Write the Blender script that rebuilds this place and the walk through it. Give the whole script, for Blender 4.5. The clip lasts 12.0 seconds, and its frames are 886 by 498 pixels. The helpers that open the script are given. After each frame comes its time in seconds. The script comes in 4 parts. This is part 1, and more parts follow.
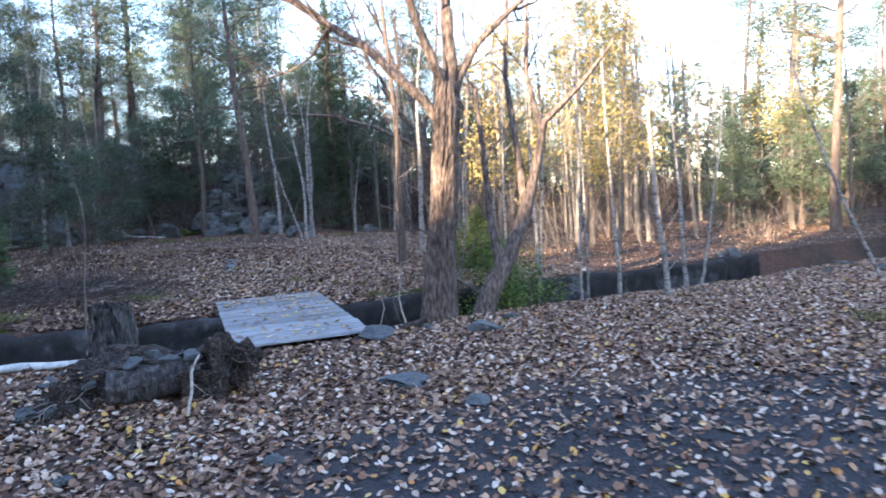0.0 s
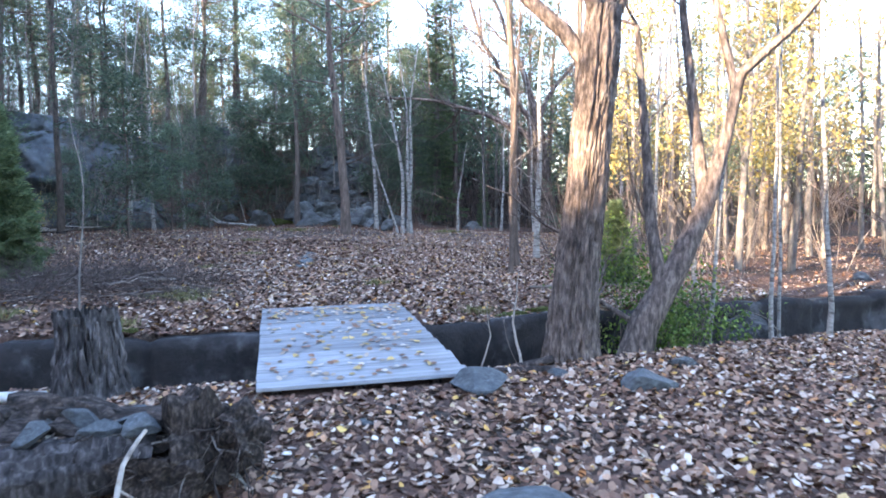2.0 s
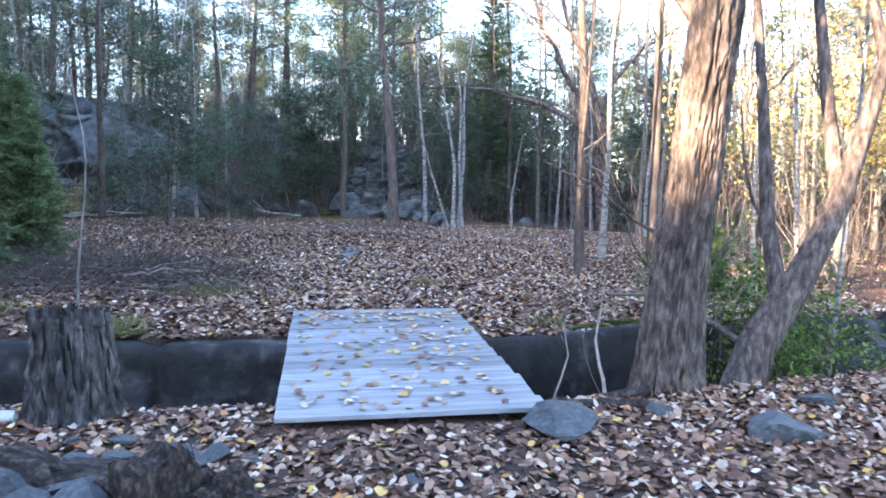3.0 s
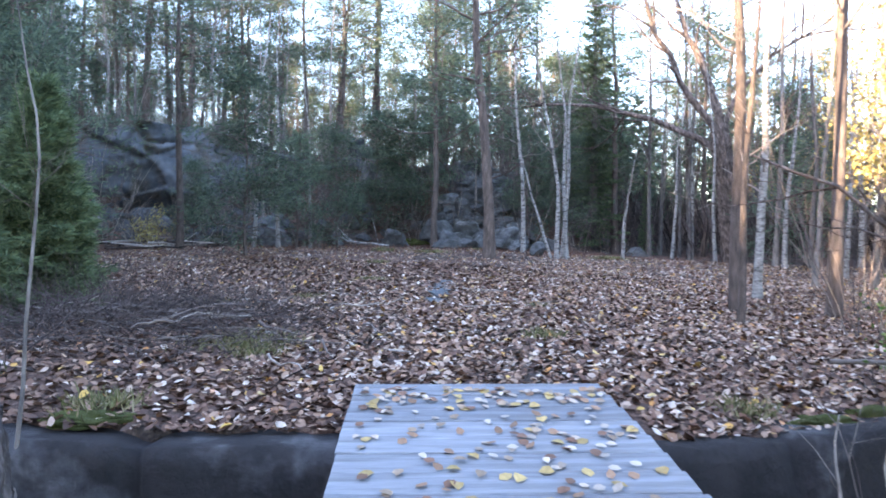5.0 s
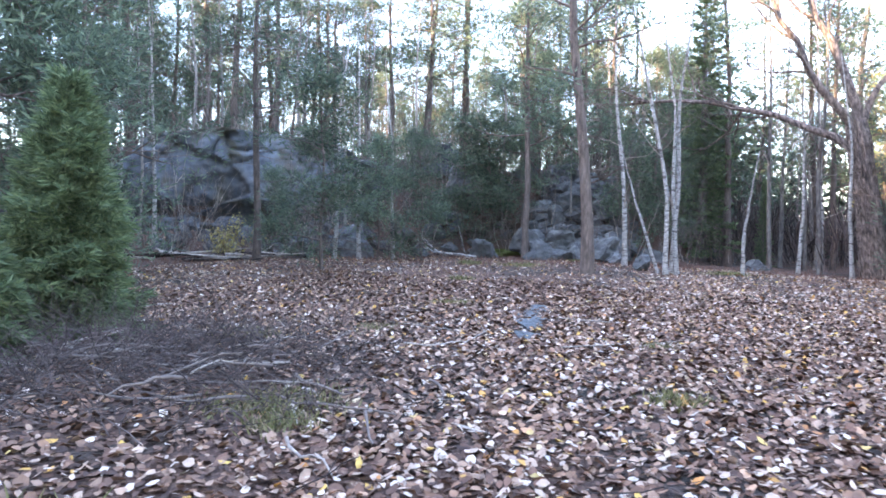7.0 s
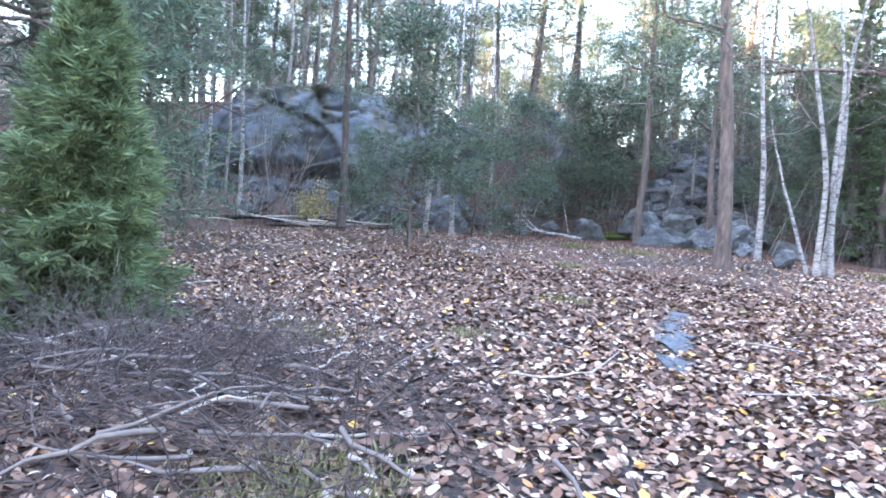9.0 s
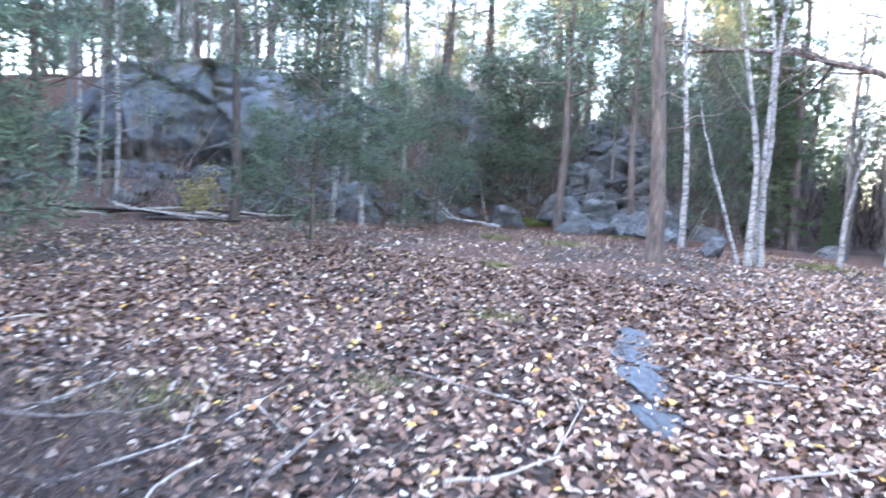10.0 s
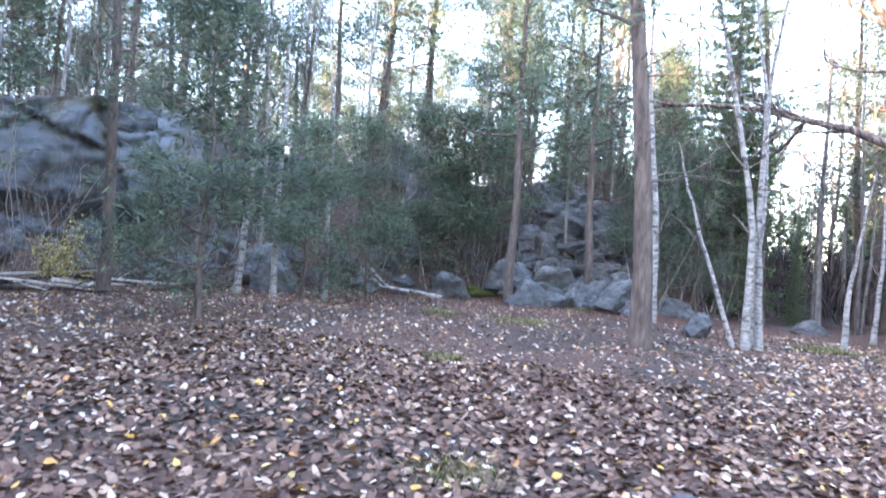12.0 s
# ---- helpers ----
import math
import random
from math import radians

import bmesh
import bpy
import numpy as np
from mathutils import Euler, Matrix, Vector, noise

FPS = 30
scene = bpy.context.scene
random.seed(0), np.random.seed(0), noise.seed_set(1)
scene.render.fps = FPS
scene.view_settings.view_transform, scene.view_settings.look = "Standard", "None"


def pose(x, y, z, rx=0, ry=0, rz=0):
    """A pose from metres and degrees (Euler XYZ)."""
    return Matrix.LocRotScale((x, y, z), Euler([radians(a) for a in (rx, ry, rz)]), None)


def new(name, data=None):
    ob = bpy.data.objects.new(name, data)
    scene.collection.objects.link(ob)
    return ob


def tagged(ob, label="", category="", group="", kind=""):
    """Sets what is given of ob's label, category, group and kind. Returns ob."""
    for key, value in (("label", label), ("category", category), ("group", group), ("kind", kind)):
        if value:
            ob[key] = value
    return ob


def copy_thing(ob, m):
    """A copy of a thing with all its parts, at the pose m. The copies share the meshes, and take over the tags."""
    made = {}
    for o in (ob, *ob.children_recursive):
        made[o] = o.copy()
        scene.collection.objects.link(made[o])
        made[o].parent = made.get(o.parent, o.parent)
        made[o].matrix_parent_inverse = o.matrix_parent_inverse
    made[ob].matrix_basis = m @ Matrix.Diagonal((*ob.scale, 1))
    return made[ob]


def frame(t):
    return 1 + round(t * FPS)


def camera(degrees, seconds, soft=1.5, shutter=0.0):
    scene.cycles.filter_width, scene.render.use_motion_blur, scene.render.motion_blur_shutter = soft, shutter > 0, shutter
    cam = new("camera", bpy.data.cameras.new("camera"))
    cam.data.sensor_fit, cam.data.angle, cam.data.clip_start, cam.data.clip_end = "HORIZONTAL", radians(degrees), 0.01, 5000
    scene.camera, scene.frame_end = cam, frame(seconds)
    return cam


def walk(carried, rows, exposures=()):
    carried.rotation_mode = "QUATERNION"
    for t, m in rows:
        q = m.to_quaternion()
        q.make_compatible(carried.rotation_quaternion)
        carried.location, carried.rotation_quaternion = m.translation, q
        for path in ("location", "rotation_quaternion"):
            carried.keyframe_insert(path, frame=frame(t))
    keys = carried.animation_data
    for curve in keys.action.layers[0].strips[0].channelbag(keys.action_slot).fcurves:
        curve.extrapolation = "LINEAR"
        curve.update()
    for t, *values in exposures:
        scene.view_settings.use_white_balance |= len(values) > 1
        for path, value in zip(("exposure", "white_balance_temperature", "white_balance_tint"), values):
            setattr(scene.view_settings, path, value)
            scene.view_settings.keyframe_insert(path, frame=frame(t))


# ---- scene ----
cam = camera(66.0, 12.0, soft=1.7, shutter=0.25)
PATH = [
    (0.0, 0.000, 0.000, 1.659, -0.00, -3.83, 2.85),
    (0.5, -0.135, 0.861, 1.607, 5.18, -4.56, 1.19),
    (1.0, -0.188, 1.449, 1.592, 8.20, -1.52, 2.57),
    (1.5, -0.256, 2.040, 1.453, 13.19, -5.36, 0.90),
    (2.0, -0.368, 3.090, 1.461, 8.71, -3.46, 0.32),
    (2.5, -0.485, 3.517, 1.444, 11.36, -2.13, 0.22),
    (2.7, -0.582, 3.848, 1.405, 12.53, -3.78, -0.60),
    (4.3, -1.258, 5.552, 1.361, 11.15, -2.16, -3.52),
    (4.5, -1.318, 5.844, 1.283, 11.47, -1.26, -2.35),
    (5.0, -1.510, 6.397, 1.317, 20.25, -1.41, -0.82),
    (5.5, -1.763, 6.965, 1.314, 22.10, -1.71, -3.60),
    (6.0, -2.015, 7.351, 1.326, 20.27, -0.46, -2.34),
    (6.5, -2.000, 7.620, 1.440, 25.68, -0.94, -0.39),
    (7.0, -2.067, 7.874, 1.465, 27.90, -1.07, -0.89),
    (7.5, -2.407, 8.420, 1.464, 28.27, -1.63, -1.93),
    (7.7, -2.505, 8.594, 1.475, 28.44, -1.35, -1.42),
    (9.3, -3.197, 9.620, 1.520, 37.76, -4.53, -3.04),
    (9.5, -3.183, 9.783, 1.648, 38.31, -5.14, -1.74),
    (10.0, -3.969, 10.658, 1.660, 28.35, -4.78, -3.55),
    (10.5, -4.368, 11.688, 1.409, 21.03, -0.62, -3.48),
    (11.0, -4.626, 12.187, 1.475, 23.18, -2.60, -2.10),
    (11.5, -4.959, 12.738, 1.683, 23.07, -4.05, -4.28),
    (12.0, -5.173, 13.002, 1.676, 22.86, 0.95, -4.12),
]
EXPOSURES = [(0.0, 2.95, 6500, 18), (2.5, 3.58, 6500, 18), (4.5, 3.6, 6700, 20), (6.5, 3.93, 7000, 24), (9.5, 4.72, 7100, 24), (12.0, 4.48, 7100, 24)]
walk(cam, [(t, pose(x, y, z, 90 + pitch, roll, yaw)) for t, x, y, z, yaw, pitch, roll in PATH], EXPOSURES)

# ---- light ----
SUN_TO = Vector((-0.62, -0.78, 0.268)).normalized()
world = bpy.data.worlds.new("sky")
scene.world = world
world.use_nodes = True
wn = world.node_tree.nodes
sky = wn.new("ShaderNodeTexSky")
sky.sky_type, sky.sun_disc = "NISHITA", False
sky.sun_elevation = math.asin(SUN_TO.z)
sky.sun_rotation = math.atan2(SUN_TO.x, SUN_TO.y)
sky.air_density, sky.dust_density, sky.ozone_density = 1.0, 0.6, 2.0
wn["Background"].inputs[1].default_value = 0.15
world.node_tree.links.new(sky.outputs[0], wn["Background"].inputs[0])
sun = new("sun", bpy.data.lights.new("sun", "SUN"))
sun.data.energy, sun.data.angle, sun.data.color = 5.0, radians(0.6), (1.0, 0.82, 0.56)
sun.matrix_world = Matrix.Translation((0, 0, 40)) @ SUN_TO.to_track_quat("Z", "Y").to_matrix().to_4x4()


# ---- materials ----
def material(name, stops, scale=6.0, detail=6.0, rough=0.85, bump=0.3, bump_scale=None, stretch=(1, 1, 1), island=False, obj_random=0.0,
             second=None, mix_scale=1.0, translucent=0.0, threshold=(0.45, 0.6)):
    """Procedural surface: a colour ramp over noise or over island random, a second ramp mixed in by large patches, and bump."""
    m = bpy.data.materials.new(name)
    m.use_nodes = True
    nt = m.node_tree
    N, L = nt.nodes, nt.links
    bsdf = N["Principled BSDF"]
    bsdf.inputs["Roughness"].default_value = rough
    bsdf.inputs["Specular IOR Level"].default_value = 0.3
    co = N.new("ShaderNodeTexCoord")
    mp = N.new("ShaderNodeMapping")
    mp.inputs["Scale"].default_value = stretch
    L.new(co.outputs["Object"], mp.inputs["Vector"])

    def noise_node(sc, det):
        n = N.new("ShaderNodeTexNoise")
        n.inputs["Scale"].default_value, n.inputs["Detail"].default_value = sc, det
        n.inputs["Roughness"].default_value = 0.65
        L.new(mp.outputs[0], n.inputs["Vector"])
        return n.outputs[0]

    def ramp(fac, st):
        r = N.new("ShaderNodeValToRGB")
        while len(r.color_ramp.elements) < len(st):
            r.color_ramp.elements.new(0.5)
        for e, (p, c) in zip(r.color_ramp.elements, st):
            e.position, e.color = p, (*c, 1)
        L.new(fac, r.inputs[0])
        return r.outputs[0]

    fine = noise_node(scale, detail)
    if island:
        geo = N.new("ShaderNodeNewGeometry")
        col = ramp(geo.outputs["Random Per Island"], stops)
        mul = N.new("ShaderNodeMixRGB")
        mul.blend_type = "MULTIPLY"
        mul.inputs[0].default_value = 0.5
        L.new(col, mul.inputs[1])
        L.new(ramp(fine, [(0.3, (0.5, 0.5, 0.5)), (0.7, (1.2, 1.2, 1.2))]), mul.inputs[2])
        col = mul.outputs[0]
    else:
        col = ramp(fine, stops)
    if second:
        mx = N.new("ShaderNodeMixRGB")
        L.new(ramp(noise_node(mix_scale, 4), [(threshold[0], (0, 0, 0)), (threshold[1], (1, 1, 1))]), mx.inputs[0])
        L.new(col, mx.inputs[1])
        L.new(ramp(fine, second), mx.inputs[2])
        col = mx.outputs[0]
    if obj_random:
        info = N.new("ShaderNodeObjectInfo")
        hs = N.new("ShaderNodeHueSaturation")
        mr = N.new("ShaderNodeMapRange")
        mr.inputs["To Min"].default_value, mr.inputs["To Max"].default_value = 1 - obj_random, 1 + obj_random
        L.new(info.outputs["Random"], mr.inputs["Value"])
        L.new(mr.outputs[0], hs.inputs["Value"])
        L.new(col, hs.inputs["Color"])
        col = hs.outputs[0]
    L.new(col, bsdf.inputs["Base Color"])
    if bump:
        b = N.new("ShaderNodeBump")
        b.inputs["Strength"].default_value = bump
        b.inputs["Distance"].default_value = 0.03
        L.new(noise_node(bump_scale or scale * 2, 8), b.inputs["Height"])
        L.new(b.outputs[0], bsdf.inputs["Normal"])
    if translucent:
        tr = N.new("ShaderNodeBsdfTranslucent")
        ms = N.new("ShaderNodeMixShader")
        ms.inputs[0].default_value = translucent
        L.new(col, tr.inputs["Color"])
        L.new(bsdf.outputs[0], ms.inputs[1])
        L.new(tr.outputs[0], ms.inputs[2])
        L.new(ms.outputs[0], N["Material Output"].inputs["Surface"])
    return m


LITTER = material("leaf_litter", [(0.3, (0.045, 0.025, 0.019)), (0.5, (0.11, 0.058, 0.042)), (0.7, (0.25, 0.155, 0.112))], 30, 8, 0.95, 1.0, 45,
                  second=[(0.3, (0.02, 0.018, 0.016)), (0.7, (0.09, 0.07, 0.055))], mix_scale=0.5)


def add_track(m):
    """A dark bare dirt track across the litter, along the ground's own coordinates."""
    N, L = m.node_tree.nodes, m.node_tree.links
    bsdf = N["Principled BSDF"]
    was = bsdf.inputs["Base Color"].links[0].from_socket
    co, sep = N.new("ShaderNodeTexCoord"), N.new("ShaderNodeSeparateXYZ")
    L.new(co.outputs["Object"], sep.inputs[0])
    ns = N.new("ShaderNodeTexNoise")
    ns.inputs["Scale"].default_value, ns.inputs["Detail"].default_value = 0.9, 6
    L.new(co.outputs["Object"], ns.inputs["Vector"])

    def calc(op, a, b):
        n = N.new("ShaderNodeMath")
        n.operation = op
        for k, q in enumerate((a, b)):
            if isinstance(q, (int, float)):
                n.inputs[k].default_value = q
            else:
                L.new(q, n.inputs[k])
        return n.outputs[0]

    off = calc("ABSOLUTE", calc("SUBTRACT", sep.outputs[1], calc("ADD", calc("MULTIPLY", sep.outputs[0], 0.25), 3.6)), 0)
    wide = calc("SUBTRACT", calc("ADD", 2.0, calc("MULTIPLY", ns.outputs[0], 1.6)), off)
    fac = N.new("ShaderNodeMapRange")
    fac.inputs["From Min"].default_value, fac.inputs["From Max"].default_value = 0.4, 1.3
    L.new(wide, fac.inputs["Value"])
    fx = N.new("ShaderNodeMapRange")
    fx.inputs["From Min"].default_value, fx.inputs["From Max"].default_value = -2.4, -0.6
    L.new(sep.outputs[0], fx.inputs["Value"])
    mx = N.new("ShaderNodeMixRGB")
    L.new(calc("MULTIPLY", fac.outputs[0], fx.outputs[0]), mx.inputs[0])
    L.new(was, mx.inputs[1])
    fine = N.new("ShaderNodeTexNoise")
    fine.inputs["Scale"].default_value, fine.inputs["Detail"].default_value = 60, 6
    L.new(co.outputs["Object"], fine.inputs["Vector"])
    rp = N.new("ShaderNodeValToRGB")
    rp.color_ramp.elements[0].position, rp.color_ramp.elements[0].color = 0.35, (0.022, 0.022, 0.026, 1)
    rp.color_ramp.elements[1].position, rp.color_ramp.elements[1].color = 0.7, (0.075, 0.073, 0.08, 1)
    L.new(fine.outputs[0], rp.inputs[0])
    L.new(rp.outputs[0], mx.inputs[2])
    L.new(mx.outputs[0], bsdf.inputs["Base Color"])


add_track(LITTER)
LEAF = material("fallen_leaf", [(0.0, (0.1, 0.05, 0.034)), (0.2, (0.19, 0.095, 0.06)), (0.42, (0.3, 0.16, 0.096)), (0.6, (0.39, 0.25, 0.17)), (0.76, (0.5, 0.37, 0.285)),
                                (0.87, (0.62, 0.52, 0.44)), (0.9, (0.62, 0.39, 0.09)), (0.94, (0.48, 0.19, 0.06)), (1.0, (0.72, 0.63, 0.53))], 30, 3, 0.6, 0.15, island=True)
DARKLEAF = material("rotting_leaf", [(0.0, (0.05, 0.028, 0.021)), (0.5, (0.13, 0.068, 0.046)), (0.85, (0.23, 0.13, 0.085)), (1.0, (0.36, 0.23, 0.16))], 30, 3, 0.7, 0.15, island=True)
PLANK = material("grey_plank", [(0.25, (0.2, 0.205, 0.22)), (0.5, (0.27, 0.275, 0.29)), (0.75, (0.35, 0.355, 0.37))], 5, 8, 0.75, 0.35, 12, stretch=(1, 9, 6), obj_random=0.22,
                 second=[(0.3, (0.15, 0.15, 0.155)), (0.7, (0.24, 0.24, 0.245))], mix_scale=1.6)
CONCRETE = material("dark_concrete", [(0.3, (0.028, 0.027, 0.028)), (0.5, (0.058, 0.056, 0.058)), (0.75, (0.12, 0.117, 0.117))], 5, 9, 0.85, 0.6, 26,
                    second=[(0.3, (0.012, 0.011, 0.012)), (0.7, (0.034, 0.03, 0.03))], mix_scale=1.5, threshold=(0.4, 0.48))
ROCK = material("grey_rock", [(0.25, (0.035, 0.036, 0.036)), (0.5, (0.1, 0.103, 0.104)), (0.75, (0.21, 0.214, 0.215))], 4, 9, 0.85, 0.6, 9,
                second=[(0.3, (0.04, 0.042, 0.042)), (0.7, (0.12, 0.12, 0.11))], mix_scale=1.2, obj_random=0.25)
CLIFF = material("cliff_rock", [(0.3, (0.05, 0.056, 0.062)), (0.5, (0.1, 0.11, 0.12)), (0.72, (0.19, 0.205, 0.218))], 1.6, 10, 0.85, 0.8, 5, stretch=(1, 1, 0.8),
                 second=[(0.3, (0.028, 0.026, 0.022)), (0.7, (0.085, 0.075, 0.055))], mix_scale=0.8, threshold=(0.46, 0.6))
DARKROCK = material("dark_rock", [(0.25, (0.02, 0.02, 0.021)), (0.5, (0.05, 0.05, 0.052)), (0.75, (0.11, 0.11, 0.112))], 4, 9, 0.85, 0.6, 9)
STONE = material("blue_grey_stone", [(0.25, (0.042, 0.047, 0.051)), (0.5, (0.088, 0.097, 0.103)), (0.75, (0.17, 0.183, 0.19))], 7, 8, 0.7, 0.7, 20, obj_random=0.2)
OAKBARK = material("furrowed_bark", [(0.36, (0.045, 0.034, 0.03)), (0.5, (0.12, 0.09, 0.076)), (0.64, (0.24, 0.185, 0.155))], 22, 9, 0.9, 1.0, 22, stretch=(1, 1, 0.3))
PINEBARK = material("pine_bark", [(0.3, (0.045, 0.035, 0.031)), (0.5, (0.11, 0.083, 0.069)), (0.75, (0.2, 0.15, 0.122))], 14, 7, 0.9, 0.8, 20, stretch=(1, 1, 0.25), obj_random=0.2)
GREYBARK = material("grey_bark", [(0.3, (0.07, 0.06, 0.055)), (0.5, (0.16, 0.14, 0.125)), (0.75, (0.28, 0.25, 0.22))], 12, 7, 0.9, 0.6, 20, stretch=(1, 1, 0.4), obj_random=0.25)
BIRCH = material("birch_bark", [(0.3, (0.11, 0.1, 0.09)), (0.48, (0.25, 0.232, 0.21)), (0.75, (0.45, 0.425, 0.395))], 10, 5, 0.7, 0.3, 20, stretch=(1, 1, 2.5),
                 second=[(0.3, (0.05, 0.045, 0.04)), (0.7, (0.12, 0.1, 0.09))], mix_scale=3.2, threshold=(0.53, 0.61))
BIRCHLOG = material("white_birch_log", [(0.3, (0.3, 0.29, 0.28)), (0.48, (0.5, 0.49, 0.47)), (0.75, (0.68, 0.67, 0.65))], 8, 5, 0.6, 0.3, 20,
                    second=[(0.3, (0.05, 0.045, 0.04)), (0.7, (0.14, 0.12, 0.1))], mix_scale=4.0, threshold=(0.58, 0.63))
STUMPBARK = material("grey_stump_bark", [(0.38, (0.018, 0.016, 0.016)), (0.52, (0.062, 0.055, 0.055)), (0.68, (0.18, 0.16, 0.157))], 18, 8, 0.95, 1.0, 18, stretch=(1, 1, 0.25))
DEADWOOD = material("dead_wood", [(0.35, (0.012, 0.01, 0.009)), (0.5, (0.04, 0.03, 0.026)), (0.7, (0.15, 0.115, 0.1))], 14, 8, 0.95, 0.9, 14, stretch=(1, 1, 0.4))
PALEWOOD = material("pale_dead_branch", [(0.3, (0.16, 0.13, 0.11)), (0.5, (0.33, 0.28, 0.24)), (0.75, (0.5, 0.44, 0.38))], 14, 6, 0.85, 0.4, 20, obj_random=0.3)
TWIG = material("bare_twig", [(0.0, (0.08, 0.06, 0.055)), (0.5, (0.16, 0.125, 0.11)), (1.0, (0.3, 0.25, 0.21))], 12, 3, 0.9, 0, island=True)
BRUSH = material("brown_brush", [(0.0, (0.03, 0.021, 0.019)), (0.5, (0.07, 0.051, 0.046)), (1.0, (0.17, 0.13, 0.115))], 12, 3, 0.9, 0, island=True)
NEEDLE = material("pine_needles", [(0.0, (0.05, 0.078, 0.055)), (0.5, (0.095, 0.135, 0.09)), (1.0, (0.17, 0.21, 0.125))], 3, 3, 0.6, 0, island=True, obj_random=0.25, translucent=0.4)
SPRUCE = material("spruce_needles", [(0.0, (0.07, 0.11, 0.058)), (0.5, (0.13, 0.185, 0.09)), (1.0, (0.22, 0.275, 0.13))], 3, 3, 0.6, 0, island=True, obj_random=0.2, translucent=0.35)
YELLOWLEAF = material("yellow_leaf", [(0.0, (0.26, 0.18, 0.06)), (0.5, (0.4, 0.31, 0.1)), (1.0, (0.45, 0.42, 0.18))], 8, 3, 0.6, 0, island=True, translucent=0.35)
GREENLEAF = material("green_leaf", [(0.0, (0.05, 0.09, 0.02)), (0.5, (0.12, 0.2, 0.04)), (1.0, (0.25, 0.32, 0.08))], 8, 3, 0.6, 0, island=True, translucent=0.35)
MOSS = material("moss", [(0.3, (0.04, 0.05, 0.012)), (0.5, (0.09, 0.105, 0.026)), (0.75, (0.17, 0.18, 0.05))], 30, 6, 0.95, 1.0, 60)
GRASS = material("dry_grass", [(0.0, (0.09, 0.095, 0.035)), (0.5, (0.18, 0.17, 0.07)), (1.0, (0.33, 0.26, 0.15))], 8, 2, 0.8, 0, island=True, translucent=0.2)


# ---- mesh helpers ----
def mesh_of(name, verts, faces, mat):
    me = bpy.data.meshes.new(name)
    me.from_pydata([tuple(v) for v in verts], [], [tuple(f) for f in faces])
    me.materials.append(mat)
    return me


def quads_mesh(name, verts, faces, mat, smooth=False):
    """Fast mesh from numpy vertices and equal-sized faces."""
    verts, faces = np.asarray(verts, np.float32), np.asarray(faces, np.int32)
    k = faces.shape[1]
    me = bpy.data.meshes.new(name)
    me.vertices.add(len(verts))
    me.vertices.foreach_set("co", verts.ravel())
    me.loops.add(faces.size)
    me.loops.foreach_set("vertex_index", faces.ravel())
    me.polygons.add(len(faces))
    me.polygons.foreach_set("loop_start", np.arange(len(faces), dtype=np.int32) * k)
    if smooth:
        me.polygons.foreach_set("use_smooth", np.ones(len(faces), dtype=bool))
    me.update(calc_edges=True)
    me.validate()
    me.materials.append(mat)
    return me


def part(name, me, parent, label=""):
    ob = new(name, me)
    ob.parent = parent
    return tagged(ob, label)


def thing(name, label, category, group="", at=(0, 0, 0), rz=0.0, kind=""):
    ob = new(name)
    ob.matrix_basis = pose(*at, 0, 0, rz)
    return tagged(ob, label, category, group, kind)


class Build:
    """Gathers tubes and blades into one vertex and face list."""

    def __init__(self):
        self.v, self.f, self.n = [], [], 0

    def add(self, v, f):
        self.v.append(np.asarray(v, float))
        self.f.append(np.asarray(f, int) + self.n)
        self.n += len(v)

    def tube(self, pts, radii, sides=6, lump=0.0, rng=None):
        pts = np.asarray(pts, float)
        k = len(pts)
        tan = np.gradient(pts, axis=0)
        tan /= np.linalg.norm(tan, axis=1)[:, None] + 1e-9
        ref = np.array([1.0, 0, 0]) if abs(tan[0, 0]) < 0.8 else np.array([0, 1.0, 0])
        a = np.cross(tan, ref)
        a /= np.linalg.norm(a, axis=1)[:, None] + 1e-9
        b = np.cross(tan, a)
        th = np.arange(sides) * 2 * np.pi / sides
        r = np.broadcast_to(np.asarray(radii, float)[:, None], (k, sides)).copy()
        if lump and rng is not None:
            r *= 1 + lump * (rng.random((k, sides)) - 0.5) + lump * (rng.random((1, sides)) - 0.5)
        v = pts[:, None, :] + r[..., None] * (np.cos(th)[None, :, None] * a[:, None, :] + np.sin(th)[None, :, None] * b[:, None, :])
        i = np.arange(k - 1)[:, None] * sides + np.arange(sides)[None, :]
        j = np.arange(k - 1)[:, None] * sides + (np.arange(sides)[None, :] + 1) % sides
        f = np.stack([i, j, j + sides, i + sides], -1).reshape(-1, 4)
        self.add(v.reshape(-1, 3), f)

    def blades(self, base, way, length, width, rng):
        """Thin four-sided blades from base along way."""
        n = len(base)
        way = way / (np.linalg.norm(way, axis=1)[:, None] + 1e-9)
        side = np.cross(way, rng.normal(size=(n, 3)))
        side /= np.linalg.norm(side, axis=1)[:, None] + 1e-9
        length = np.broadcast_to(length, n)[:, None]
        width = np.broadcast_to(width, n)[:, None]
        v = np.stack([base, base + way * length * 0.45 + side * width, base + way * length, base + way * length * 0.45 - side * width], 1)
        self.add(v.reshape(-1, 3), np.arange(4 * n).reshape(n, 4))

    def mesh(self, name, mat, smooth=True):
        return quads_mesh(name, np.concatenate(self.v), np.concatenate(self.f), mat, smooth)


